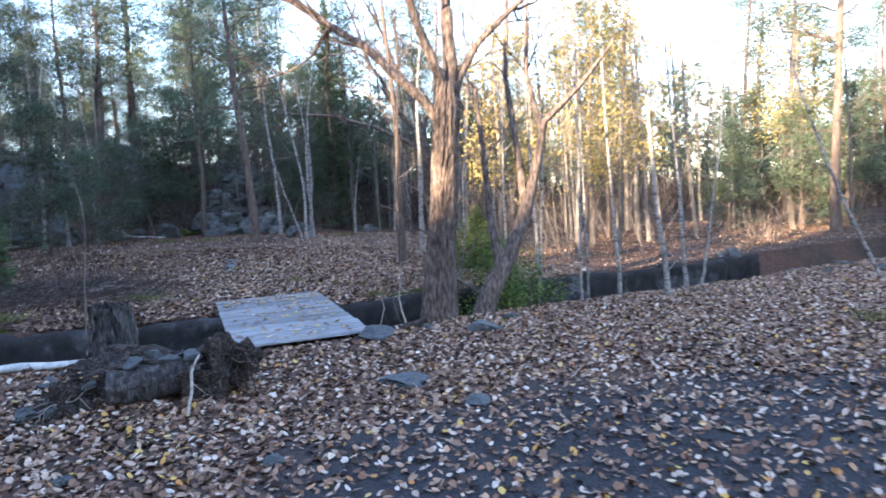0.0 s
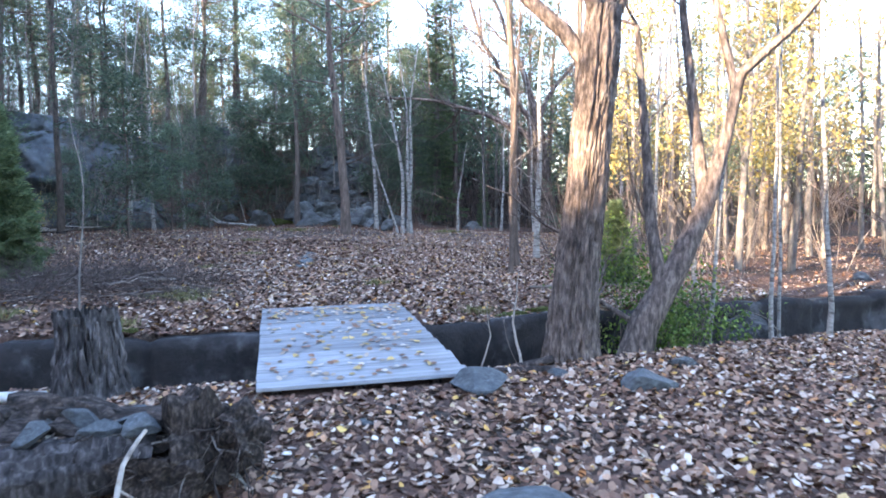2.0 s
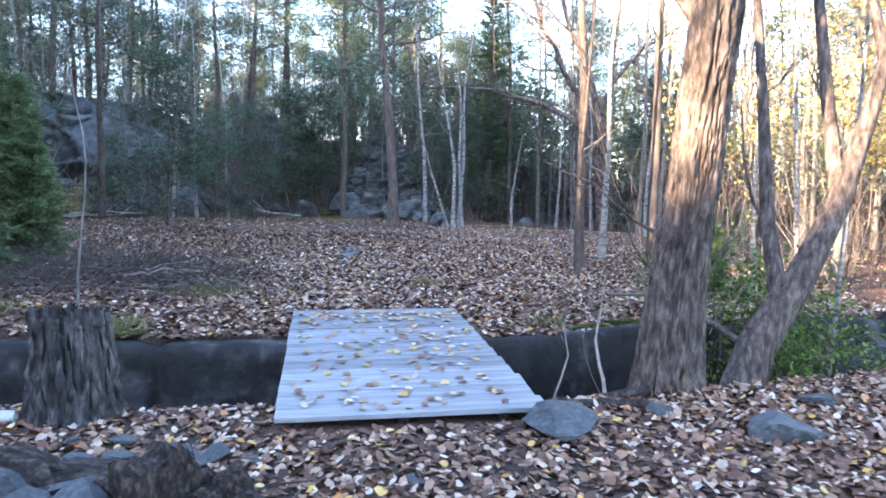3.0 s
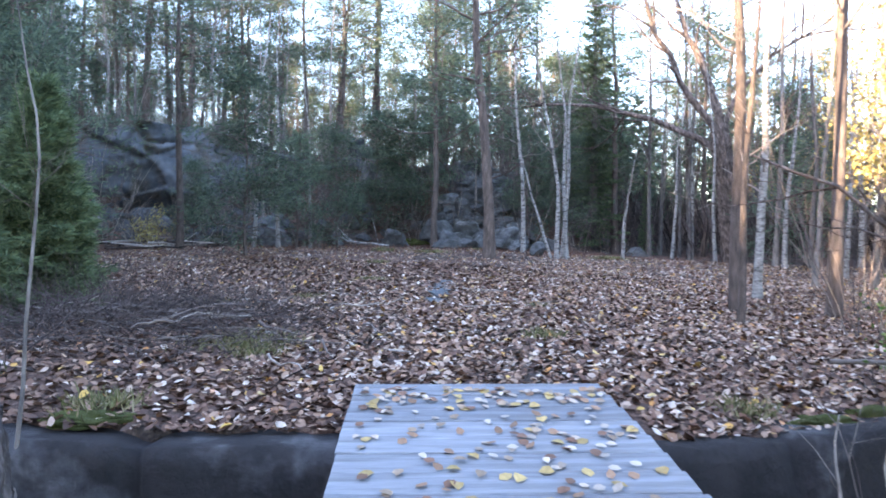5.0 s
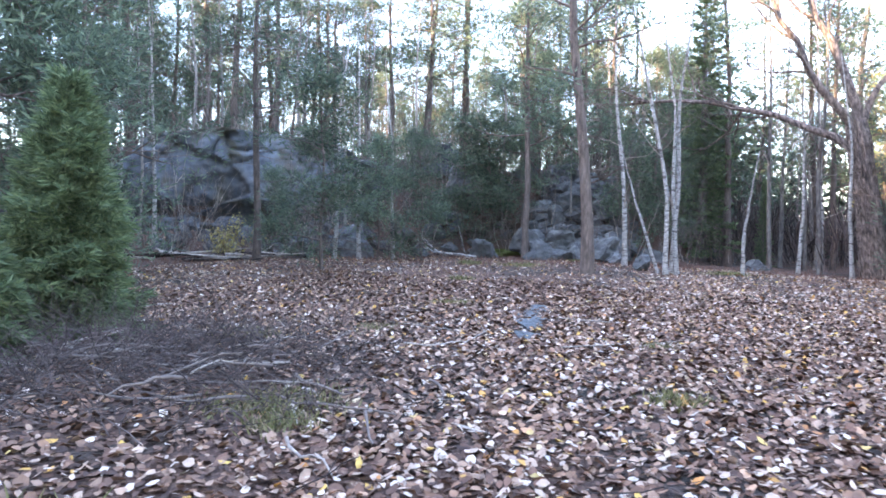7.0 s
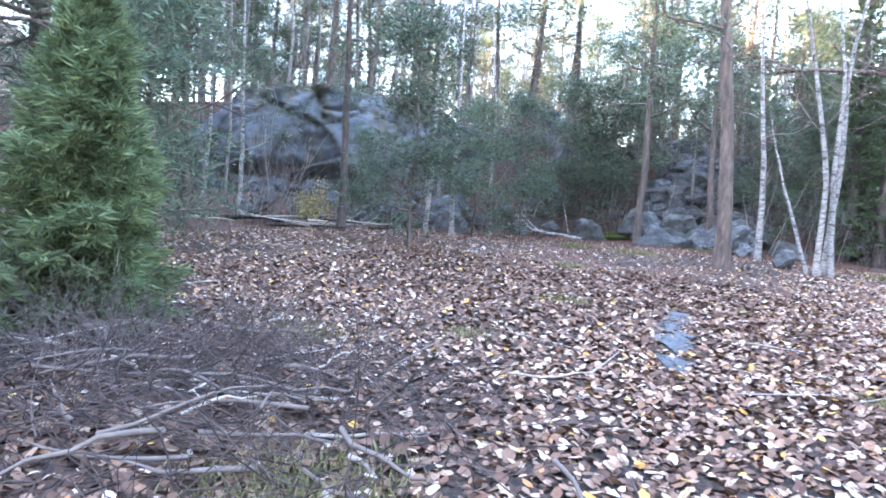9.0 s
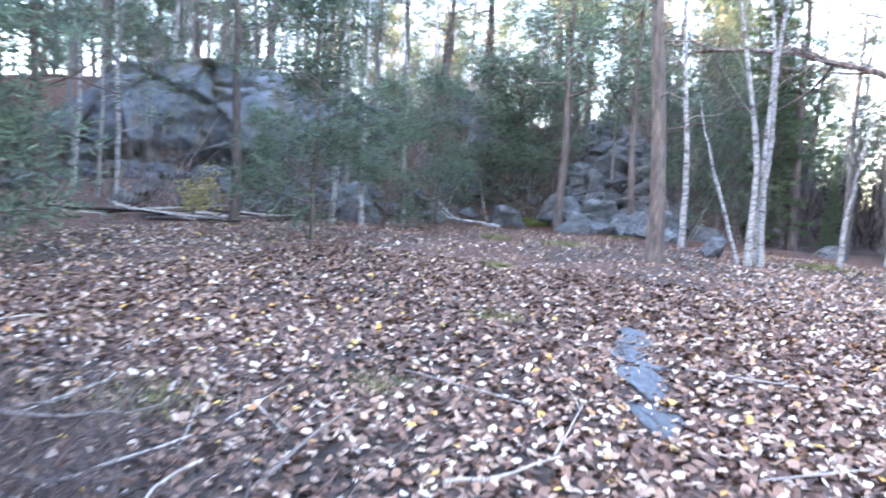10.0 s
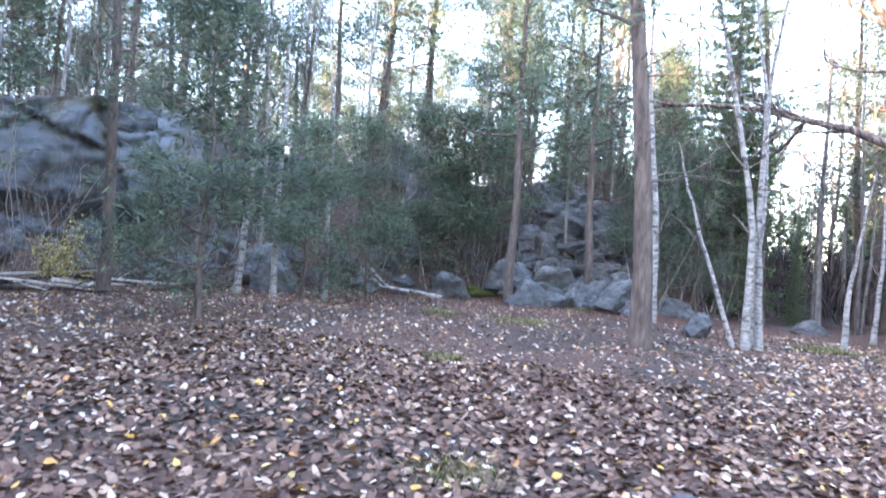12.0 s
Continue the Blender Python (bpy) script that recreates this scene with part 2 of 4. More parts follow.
def wobble(p0, p1, n, amp, rng):
    """A gently crooked line from p0 to p1."""
    p0, p1 = np.asarray(p0, float), np.asarray(p1, float)
    t = np.linspace(0, 1, n)[:, None]
    off = np.cumsum(rng.normal(size=(n, 3)) * amp, 0)
    off -= off[0] * (1 - t) + off[-1] * t
    return p0 + (p1 - p0) * t + off


# ---- plan ----
WALL_LINE = np.array([(-30.0, -1.0), (-5.7, 8.8), (-3.6, 9.5), (-1.5, 10.25), (-0.2, 11.2), (2.4, 13.2), (7.5, 16.6), (30.0, 28.0)])
EDGE_LINE = np.array([(-60.0, 12.0), (-18.5, 19.5), (-16.5, 21.3), (-14.6, 23.6), (-12.6, 27.5), (-11.0, 29.0), (-9.0, 29.0), (-7.0, 29.5), (-5.0, 31.0), (-3.5, 36.0), (0.0, 50.0), (10.0, 90.0)])
HILL_X, HILL_H = np.array([-60.0, -15.0, -12.5, -10.0, -6.0, -3.5, -1.0]), np.array([3.9, 3.7, 3.3, 2.9, 1.9, 0.5, 0.0])


def side_of(line, x, y):
    """Signed distance to an open line; positive to its left."""
    best = np.full(np.shape(x), 1e9)
    sign = np.ones(np.shape(x))
    for (ax, ay), (bx, by) in zip(line[:-1], line[1:]):
        dx, dy = bx - ax, by - ay
        t = np.clip(((x - ax) * dx + (y - ay) * dy) / (dx * dx + dy * dy), 0, 1)
        d = np.hypot(x - ax - t * dx, y - ay - t * dy)
        s = np.where((x - ax) * -dy + (y - ay) * dx >= 0, 1.0, -1.0)
        near = d < best
        best, sign = np.where(near, d, best), np.where(near, s, sign)
    return best * sign


def ease(a, b, x):
    k = np.clip((x - a) / (b - a), 0, 1)
    return k * k * (3 - 2 * k)


def bridge_uv(x, y):
    return 0.929 * (x + 2.28) + 0.369 * (y - 9.4), -0.369 * (x + 2.28) + 0.929 * (y - 9.4)


def bumps(x, y):
    return (0.5 * np.sin(x * 1.7 + 0.6 * np.sin(y * 1.1)) * np.sin(y * 1.3 + 0.8) + 0.3 * np.sin(x * 4.1 + y * 1.7) * np.sin(y * 3.7 - x * 0.9)
            + 0.2 * np.sin(x * 9.3 + 1.3 * np.sin(y * 4)) * np.sin(y * 8.1))


def height(x, y):
    """The ground's height, with an added ridge behind the camera that casts shade."""
    x, y = np.asarray(x, float), np.asarray(y, float)
    u, v = bridge_uv(x, y)
    d = side_of(WALL_LINE, x, y)
    near = -0.03 * np.clip(u - 1.5, 0, 8) * ease(-4.5, -0.5, v) + 0.15 * ease(3, -1, y)
    far = 0.2 + 0.1 * np.clip(v - 0.5, 0, 1.0) + 0.033 * np.clip(v - 1.5, 0, 14) - 0.035 * np.clip(u - 0.9, 0, 8)
    ditch = ease(-1.3, -0.75, d) * 0.6
    z = np.where(d > 0.05, far, near - ditch)
    e = side_of(EDGE_LINE, x, y)
    c = ease(-14.6, -16.6, x)
    z = z + np.interp(x, HILL_X, HILL_H) * ((1 - c) * ease(0.0, 4.5, e) + c * (0.2 * ease(0.5, 3.5, e) + 0.8 * ease(4.4, 5.6, e))) + 0.035 * np.clip(e - 4, 0, 60) * ease(2, -14, x)
    # Added unseen ridge towards the sun; its notch lets a band of light through.
    along, across = -0.62 * x - 0.78 * y, 0.78 * x - 0.62 * y
    shade_crest = 15.0 - 1.4 * np.exp(-((across + 5.4) / 0.8) ** 2) + 8.0 * ease(-4.7, -2.9, across) + 9.0 * ease(-9, -16, across) + 0.3 * np.sin(across * 0.9) * ease(2, -8, across)
    z = z + shade_crest * ease(20, 42, along)
    return z + 0.03 * bumps(x, y) * (1 - 0.8 * ease(1.6, 1.1, np.hypot(u, v)))


def H(x, y):
    return float(height(x, y))


# ---- ground ----
def spaced(lo, hi, step, reach):
    core = np.arange(lo, hi, step)
    out = step * 1.08 ** np.arange(1, 90)
    out = np.cumsum(out)
    out = out[out < reach]
    return np.concatenate([lo - out[::-1], core, core[-1] + out])


gx, gy = spaced(-21.0, 9.0, 0.15, 900), spaced(-1.0, 35.0, 0.15, 900)
GX, GY = np.meshgrid(gx, gy)
gi = np.arange(GX.size).reshape(GX.shape)
ground = new("ground", quads_mesh("ground", np.stack([GX, GY, height(GX, GY)], -1).reshape(-1, 3),
                                  np.stack([gi[:-1, :-1], gi[:-1, 1:], gi[1:, 1:], gi[1:, :-1]], -1).reshape(-1, 4), LITTER, True))
tagged(ground, "brown forest floor covered with fallen autumn leaves", "ground", kind="structure")


def strip_wall(line, thick, deep, mat, name):
    """A rough cast wall along the line: broken top edge, slabs standing proud of one another, open cracks between."""
    pts = []
    for (ax, ay), (bx, by) in zip(line[:-1], line[1:]):
        k = max(1, int(math.hypot(bx - ax, by - ay) / 0.07))
        pts += [(ax + (bx - ax) * i / k, ay + (by - ay) * i / k) for i in range(k)]
    pts = np.array(pts + [tuple(line[-1])])
    tan = np.gradient(pts, axis=0)
    tan = np.stack([np.convolve(np.pad(tan[:, i], 6, mode="edge"), np.ones(13) / 13, "valid") for i in range(2)], 1)
    tan /= np.linalg.norm(tan, axis=1)[:, None]
    nor = np.stack([-tan[:, 1], tan[:, 0]], 1)
    run = np.r_[0, np.cumsum(np.linalg.norm(np.diff(pts, axis=0), axis=1))]
    rng = np.random.default_rng(15)
    cuts = np.cumsum(rng.uniform(0.35, 1.5, 60))
    slab = np.searchsorted(cuts, run)
    proud, low = rng.uniform(-0.05, 0.06, 80), rng.uniform(-0.07, 0.02, 80)
    crack = np.min(np.abs(run[:, None] - cuts[None, :]), 1)
    top = np.array([H(*(p + n * 0.4)) for p, n in zip(pts, nor)]) + low[slab] - 0.05 * np.exp(-crack / 0.06)
    k, rows = len(pts), 16
    v = []
    for r in range(rows):
        q = r / (rows - 1)
        z = top - deep * (1 - q)
        o = np.array([0.05 * noise.noise(Vector((u * 1.3, q * 2.2, 3))) + 0.035 * noise.noise(Vector((u * 4, q * 6, 7))) + 0.02 * abs(noise.noise(Vector((u * 11, q * 12, 1)))) for u in run])
        o = o + proud[slab] - 0.1 * np.exp(-crack / 0.04) - (0.04 if r == rows - 1 else 0.0)
        v.append(np.c_[pts + nor * (0.22 - thick - o)[:, None], z])
    v.append(np.c_[pts + nor * 0.3, top - 0.01])
    v.append(np.c_[pts + nor * 0.3, top - deep])
    i = np.arange(k - 1)
    f = np.concatenate([np.stack([r * k + i, r * k + i + 1, (r + 1) * k + i + 1, (r + 1) * k + i], 1) for r in range(rows + 1)])
    return new(name, quads_mesh(name, np.concatenate(v), f, mat))


wall = tagged(strip_wall(np.vstack([[(-13.0, 5.86)], WALL_LINE[1:-1]]), 0.36, 1.1, CONCRETE, "ditch_wall"), "dark weathered broken concrete wall lining the far side of a ditch", "wall", kind="structure")


# ---- footbridge ----
def box(name, sx, sy, sz, mat, bevel=0.006):
    bm = bmesh.new()
    bmesh.ops.create_cube(bm, size=1.0)
    bmesh.ops.scale(bm, vec=(sx, sy, sz), verts=bm.verts)
    if bevel:
        bmesh.ops.bevel(bm, geom=bm.edges[:], offset=bevel, segments=1, affect="EDGES")
    me = bpy.data.meshes.new(name)
    bm.to_mesh(me)
    bm.free()
    me.materials.append(mat)
    return me


def footbridge():
    rng = np.random.default_rng(5)
    br = new("footbridge")
    br.matrix_basis = pose(-2.28, 9.4, 0.2, 6.2, -0.6, 21.7)
    tagged(br, "weathered grey wooden plank footbridge strewn with leaves across a ditch", "bridge")
    n = 12
    w = 2.46 / n
    plank = box("plank", 1.0, w - 0.006, 0.035, PLANK, 0.004)
    for i in range(n):
        q = (i + 0.5) / n
        p = part("plank", plank, br)
        left, right = -0.81 - 0.02 * q + rng.uniform(-0.006, 0.006), 0.92 - 0.2 * q + rng.uniform(-0.006, 0.006)
        p.matrix_basis = pose((left + right) / 2, -1.2 + (i + 0.5) * w, rng.uniform(-0.004, 0.004), rng.uniform(-0.6, 0.6), rng.uniform(-0.25, 0.25), rng.uniform(-0.2, 0.2)) @ Matrix.Diagonal((right - left, 1, 1, 1))
    beam = box("beam", 0.09, 2.3, 0.1, DEADWOOD)
    for x in (-0.66, 0.0, 0.64):
        part("beam", beam, br, "dark supporting timber").matrix_basis = pose(x, 0.03, -0.07)
    return br


footbridge()
# ---- trees ----
def limb_set(b, rng, start, way, length, r0, depth, sides=5, spread=0.6, up=0.15, kids=4):
    """A crooked limb with smaller limbs along it; returns the tips."""
    way = way / np.linalg.norm(way)
    n = 5 if depth > 0 else 3
    pts = [np.array(start, float)]
    d = way.copy()
    for _ in range(n):
        d = d + rng.normal(size=3) * 0.18 + np.array([0, 0, up * 0.4])
        d /= np.linalg.norm(d)
        pts.append(pts[-1] + d * length / n)
    pts = np.array(pts)
    b.tube(pts, np.linspace(r0, r0 * 0.35, len(pts)), sides)
    tips = [pts[-1]]
    if depth > 0:
        for _ in range(kids):
            k = rng.integers(1, len(pts))
            nd = d + rng.normal(size=3) * spread + np.array([0, 0, up])
            tips += limb_set(b, rng, pts[k], nd, length * rng.uniform(0.4, 0.7), r0 * 0.5, depth - 1, max(3, sides - 1), spread, up, kids)
    return tips


def pine(seed, tall, r0, crown_from, lean=0.02, mat=PINEBARK, tufts=90, dead=10):
    """Scots pine: bare trunk with dead stubs, crown of tufted limbs."""
    rng = np.random.default_rng(seed)
    pt = thing("pine_tree", "tall pine tree with bare brown trunk and green needle crown", "tree")
    tr, br, nd = Build(), Build(), Build()
    top = np.array([rng.normal() * lean * tall, rng.normal() * lean * tall, tall])
    line = wobble((0, 0, -0.25), top, 10, 0.05, rng)
    rad = r0 * np.linspace(1, 0.18, 10)
    rad[0] *= 1.25
    tr.tube(line, rad, 9, 0.12, rng)
    zz = line[:, 2]
    for k in range(dead):
        z = rng.uniform(0.35, 1.0) * (crown_from * tall + 0.5)
        p = np.array([np.interp(z, zz, line[:, 0]), np.interp(z, zz, line[:, 1]), z])
        a = rng.uniform(0, 6.28)
        limb_set(br, rng, p, np.array([math.cos(a), math.sin(a), rng.uniform(-0.25, 0.2)]), rng.uniform(0.4, 1.5), 0.014, 1, 4, 0.5, -0.05, 2)
    n = 24
    for k in range(n):
        q = (k + rng.random()) / n
        z = tall * (crown_from + (1 - crown_from) * q)
        p = np.array([np.interp(z, zz, line[:, 0]), np.interp(z, zz, line[:, 1]), z])
        a = rng.uniform(0, 6.28)
        ln = (0.45 + 0.16 * tall * (1 - q) ** 0.7) * rng.uniform(0.6, 1.1)
        tips = limb_set(br, rng, p, np.array([math.cos(a), math.sin(a), 0.05 + 0.5 * q]), ln, 0.016 + 0.018 * (1 - q), 1, 4, 0.7, 0.1, 4)
        for t in tips:
            for _ in range(2):
                c = t + rng.normal(size=3) * np.array([0.22, 0.22, 0.09])
                base = c + rng.normal(size=(tufts // 4, 3)) * np.array([0.17, 0.17, 0.08])
                nd.blades(base, base - c + rng.normal(size=base.shape) * 0.1 + np.array([0, 0, 0.05]), rng.uniform(0.12, 0.27, len(base)), 0.018, rng)
    part("trunk", tr.mesh("trunk", mat), pt)
    part("limb_work", br.mesh("limb_work", mat), pt, "thin bare brown limbs")
    part("crown", nd.mesh("crown", NEEDLE, False), pt, "clumps of green pine needles")
    return pt


def spruce(seed, tall, width, label, density=1.0, blade=0.012, mat=SPRUCE):
    """Spruce: cone of drooping boughs set with short needles."""
    rng = np.random.default_rng(seed)
    sp = thing("spruce_tree", label, "tree")
    tr, nd = Build(), Build()
    tr.tube(wobble((0, 0, -0.2), (0, 0, tall), 8, 0.01, rng), np.linspace(0.028 * tall ** 0.8, 0.01, 8), 8, 0.1, rng)
    nb = int(60 * density * tall ** 0.5)
    for k in range(nb):
        q = (k + rng.random()) / nb
        z = tall * (0.03 + 0.96 * q)
        a = k * 2.4 + rng.normal() * 0.4
        ln = width * (1 - q) ** 0.85 * rng.uniform(0.6, 1.15) + 0.08
        d = np.array([math.cos(a), math.sin(a), 0.12 + 0.5 * q - 0.15 * (1 - q)])
        m = 6
        s = np.linspace(0, 1, m)[:, None]
        pts = np.array([0, 0, z]) + d * ln * s + np.array([0, 0, 1]) * ln * (-0.35 * s ** 1.5 + 0.18 * s ** 3)
        tr.tube(pts, np.linspace(0.012, 0.003, m), 3)
        side = np.array([-d[1], d[0], 0])
        cnt = int(230 * density * ln) + 20
        s1 = rng.random(cnt) ** 0.8
        c = np.stack([np.interp(s1, s[:, 0], pts[:, i]) for i in range(3)], 1)
        off = rng.normal(size=cnt) * 0.2 * ln * (1.1 - s1)
        c = c + side * off[:, None] - np.array([0, 0, 1]) * np.abs(off)[:, None] * 0.35 + rng.normal(size=(cnt, 3)) * 0.02
        w = d * 0.7 + side * np.sign(off)[:, None] * 0.5 + rng.normal(size=(cnt, 3)) * 0.35 + np.array([0, 0, -0.1])
        nd.blades(c, w, rng.uniform(0.07, 0.15, cnt), blade, rng)
    part("trunk", tr.mesh("trunk", GREYBARK), sp)
    part("crown", nd.mesh("crown", mat, False), sp, "dense dark green needle boughs")
    return sp


def birch(seed, line, r0, twigs=10, mat=BIRCH, label="slender white-barked birch tree with bare twigs", name="birch_tree", fine=True):
    """Slender trunk along a crooked line, with bare ascending twigs."""
    rng = np.random.default_rng(seed)
    bt = thing(name, label, "tree")
    tr, tw = Build(), Build()
    line = np.asarray(line, float)
    tt = np.linspace(0, 1, len(line))
    ts = np.linspace(0, 1, 14)
    pts = np.stack([np.interp(ts, tt, line[:, i]) for i in range(3)], 1) + np.cumsum(rng.normal(size=(14, 3)) * 0.012, 0)
    rad = r0 * np.linspace(1.1, 0.2, 14)
    rad[0] *= 1.35
    tr.tube(pts, rad, 8, 0.1, rng)
    for _ in range(twigs):
        q = rng.uniform(0.25, 0.98)
        p = np.array([np.interp(q, ts, pts[:, i]) for i in range(3)])
        a = rng.uniform(0, 6.28)
        limb_set(tw, rng, p, np.array([math.cos(a), math.sin(a), rng.uniform(0.2, 1.2)]), rng.uniform(0.5, 1.5), r0 * 0.25 * (1.2 - q), 2 if fine else 1, 4, 0.5, 0.15, 3)
    part("trunk", tr.mesh("trunk", mat), bt)
    tagged(part("twig_work", tw.mesh("twig_work", TWIG), bt, "fine dark bare twigs"), kind="stuff")
    return bt


def shrub(seed, tall, stems, name="bare_shrub", label="leafless grey-brown shrub of thin upright twigs", leaf=None, leaves=0, mat=TWIG):
    rng = np.random.default_rng(seed)
    sh = thing(name, label, "shrub")
    st, lf = Build(), Build()
    for _ in range(stems):
        a, r = rng.uniform(0, 6.28), rng.uniform(0, 0.35)
        tips = limb_set(st, rng, (r * math.cos(a), r * math.sin(a), -0.1), np.array([math.cos(a) * 0.4, math.sin(a) * 0.4, 1.2]), tall * rng.uniform(0.5, 1.1), 0.012, 2, 4, 0.45, 0.2, 3)
        if leaves:
            for t in tips:
                base = t + rng.normal(size=(leaves, 3)) * 0.1
                lf.blades(base, rng.normal(size=(leaves, 3)), 0.06, 0.018, rng)
    part("branchwork", st.mesh("branchwork", mat), sh)
    if leaves:
        tagged(part("foliage", lf.mesh("foliage", leaf, False), sh), kind="stuff")
    return sh


def place(ob, x, y, rz=0.0, s=1.0, dz=0.0, label="", rx=0.0, ry=0.0):
    """Sets a thing on the ground."""
    ob.matrix_basis = pose(x, y, H(x, y) + dz, rx, ry, rz) @ Matrix.Diagonal((s, s, s, 1))
    if label:
        tagged(ob, label)
    return ob


def copy_to(ob, x, y, rz=0.0, s=1.0, dz=0.0, label=""):
    c = copy_thing(ob, Matrix.Identity(4))
    return place(c, x, y, rz, s, dz, label)


pines = [pine(11, 10.5, 0.12, 0.3), pine(12, 8.5, 0.09, 0.16), pine(13, 12.0, 0.14, 0.36), pine(14, 5.5, 0.055, 0.08, tufts=110), pine(15, 9.5, 0.1, 0.22)]
place(pines[0], -9.85, 28.2, 40)
place(pines[1], -20.5, 17.5, 10)
copy_to(pines[2], -14.2, 20.8, 10, 0.72)
place(pines[2], -6.25, 22.6, 280)
place(pines[3], -11.5, 20.0, 200, 0.8)
place(pines[4], -8.4, 29.6, 50)
for k, (x, y) in enumerate([(-14.5, 16.2), (-15.5, 17.6), (-13.6, 14.8), (-16.5, 16.4), (-15.0, 14.6)]):
    copy_to(pines[(1, 4, 3, 1, 4)[k]], x, y, 70 * k, 0.95)
for k, (x, y, s) in enumerate([(-11.9, 14.7, 0.7), (-12.3, 23.4, 0.6), (-15.0, 22.3, 0.45), (-11.7, 24.8, 0.65)]):
    copy_to(pines[3], x, y, 77 * k, s, label="dense young pine tree green down to the ground")
rng = np.random.default_rng(77)


def scatter(kinds, count, box_xy, keep, gap, group="", smin=0.8, smax=1.2):
    """Copies of the kinds at random free places."""
    done, tries = [], 0
    while len(done) < count and tries < count * 60:
        tries += 1
        x, y = rng.uniform(box_xy[0], box_xy[1]), rng.uniform(box_xy[2], box_xy[3])
        if not keep(x, y) or any((x - a) ** 2 + (y - b) ** 2 < gap * gap for a, b in done):
            continue
        done.append((x, y))
        c = copy_to(kinds[len(done) % len(kinds)], x, y, rng.uniform(0, 360), rng.uniform(smin, smax))
        if group:
            tagged(c, group=group)


def edge(x, y):
    return float(side_of(EDGE_LINE, np.float64(x), np.float64(y)))


scatter(pines, 126, (-48, 3, 15, 68), lambda x, y: edge(x, y) > 3.2 and not (-26 < x < -13 and edge(x, y) < 6.4), 1.7, "pines on the wooded hill")
scatter([pines[3], pines[1]], 17, (-12.6, -5, 17, 36), lambda x, y: 0.6 < edge(x, y) < 5.0 and not (-10.2 < x < -7.4), 1.0, "young pines below the rocks", 0.35, 0.85)
scatter(pines, 48, (-4, 60, 26, 78), lambda x, y: edge(x, y) < 3 and y > 29 - 0.12 * x, 2.3, "pines beyond the clearing")
scatter(pines, 18, (10, 30, 8, 28), lambda x, y: side_of(WALL_LINE, np.float64(x), np.float64(y)) > 1 or x > 12, 2.6, "pines beyond the clearing")
scatter(pines, 34, (-36, -11, -4, 18), lambda x, y: edge(x, y) < 0 and x < -0.55 * y - 5.0, 1.8, "pines beside the ditch")
# Unseen pines added on the ridge to keep the sun off the left side.
scatter(pines, 16, (-60, 10, -60, -20), lambda x, y: 34 < -0.62 * x - 0.78 * y < 60 and 0.78 * x - 0.62 * y < -13, 2.5, "pines on the ridge behind")


b2 = place(birch(21, [(0, 0, -0.2), (-0.03, 0, 2), (-0.35, 0, 5), (-0.5, 0.2, 9)], 0.075, 12), -6.6, 27.5)
b1 = place(birch(22, [(0, 0, -0.2), (0.1, 0, 2), (0.12, 0, 4), (0.5, 0.1, 7)], 0.065, 10), -13.8, 23.5)
copy_to(b1, -12.9, 23.4, 130, 0.9)
copy_to(b1, -12.3, 24.2, 250, 0.8)
b4 = place(birch(23, [(0, 0, -0.2), (0.0, 0, 2), (-0.55, 0, 5), (-1.4, 0.2, 9)], 0.06, 12), -4.9, 24.3)
copy_to(b1, -4.72, 24.6, 160, 0.95)
copy_to(b1, -4.85, 24.9, 20, 1.05)
b3 = place(birch(24, [(0, 0, -0.2), (0.02, 0, 1), (0.12, 0, 1.6), (0.3, 0.1, 3)], 0.05, 5), -3.4, 26.0)
leaning = place(birch(26, [(0, 0, -0.2), (-0.5, 0, 1.2), (-0.85, 0.1, 2.4), (-1.1, 0.2, 3.2)], 0.04, 4), -5.0, 24.4)
tr1 = place(birch(25, [(0, 0, -0.2), (-0.05, 0, 3), (-0.25, 0, 6), (-0.4, 0, 11)], 0.078, 14, PINEBARK, "tall slender tree with grey-brown bark and bare branches", "bare_tree"), -0.97, 16.0)
copy_to(tr1, 0.2, 16.4, 90, 1.1)
copy_to(b1, -0.6, 17.7, 40, 1.0)
copy_to(tr1, -1.0, 14.9, 200, 0.55)
for k, (x, y, s) in enumerate([(-2.2, 30.5, 0.9), (-1.6, 32.0, 1.0), (-0.9, 29.5, 0.9), (0.8, 27.0, 0.9), (1.8, 24.5, 0.9), (2.8, 28.0, 1.0), (-20.3, 21.4, 1.0), (-18.9, 21.6, 0.9)]):
    copy_to((b1, b2)[k % 2], x, y, 70 * k, s)
dark_spruce = place(spruce(31, 11.0, 1.35, "dark dense spruce tree behind slender birches", 0.9, 0.02), -5.3, 33.6)
copy_to(dark_spruce, -3.4, 35.5, 80, 0.3)
near_spruce = place(spruce(32, 2.6, 0.74, "bushy green young spruce tree beside a brush heap", 2.4, 0.008), -8.5, 12.1)
copy_to(near_spruce, 0.7, 14.2, 120, 0.5, label="low dark green spruce sapling beyond the ditch")
young_spruce = place(spruce(33, 1.6, 0.6, "small green spruce sapling on the leafy field", 2.5, 0.009), -8.1, 10.8)


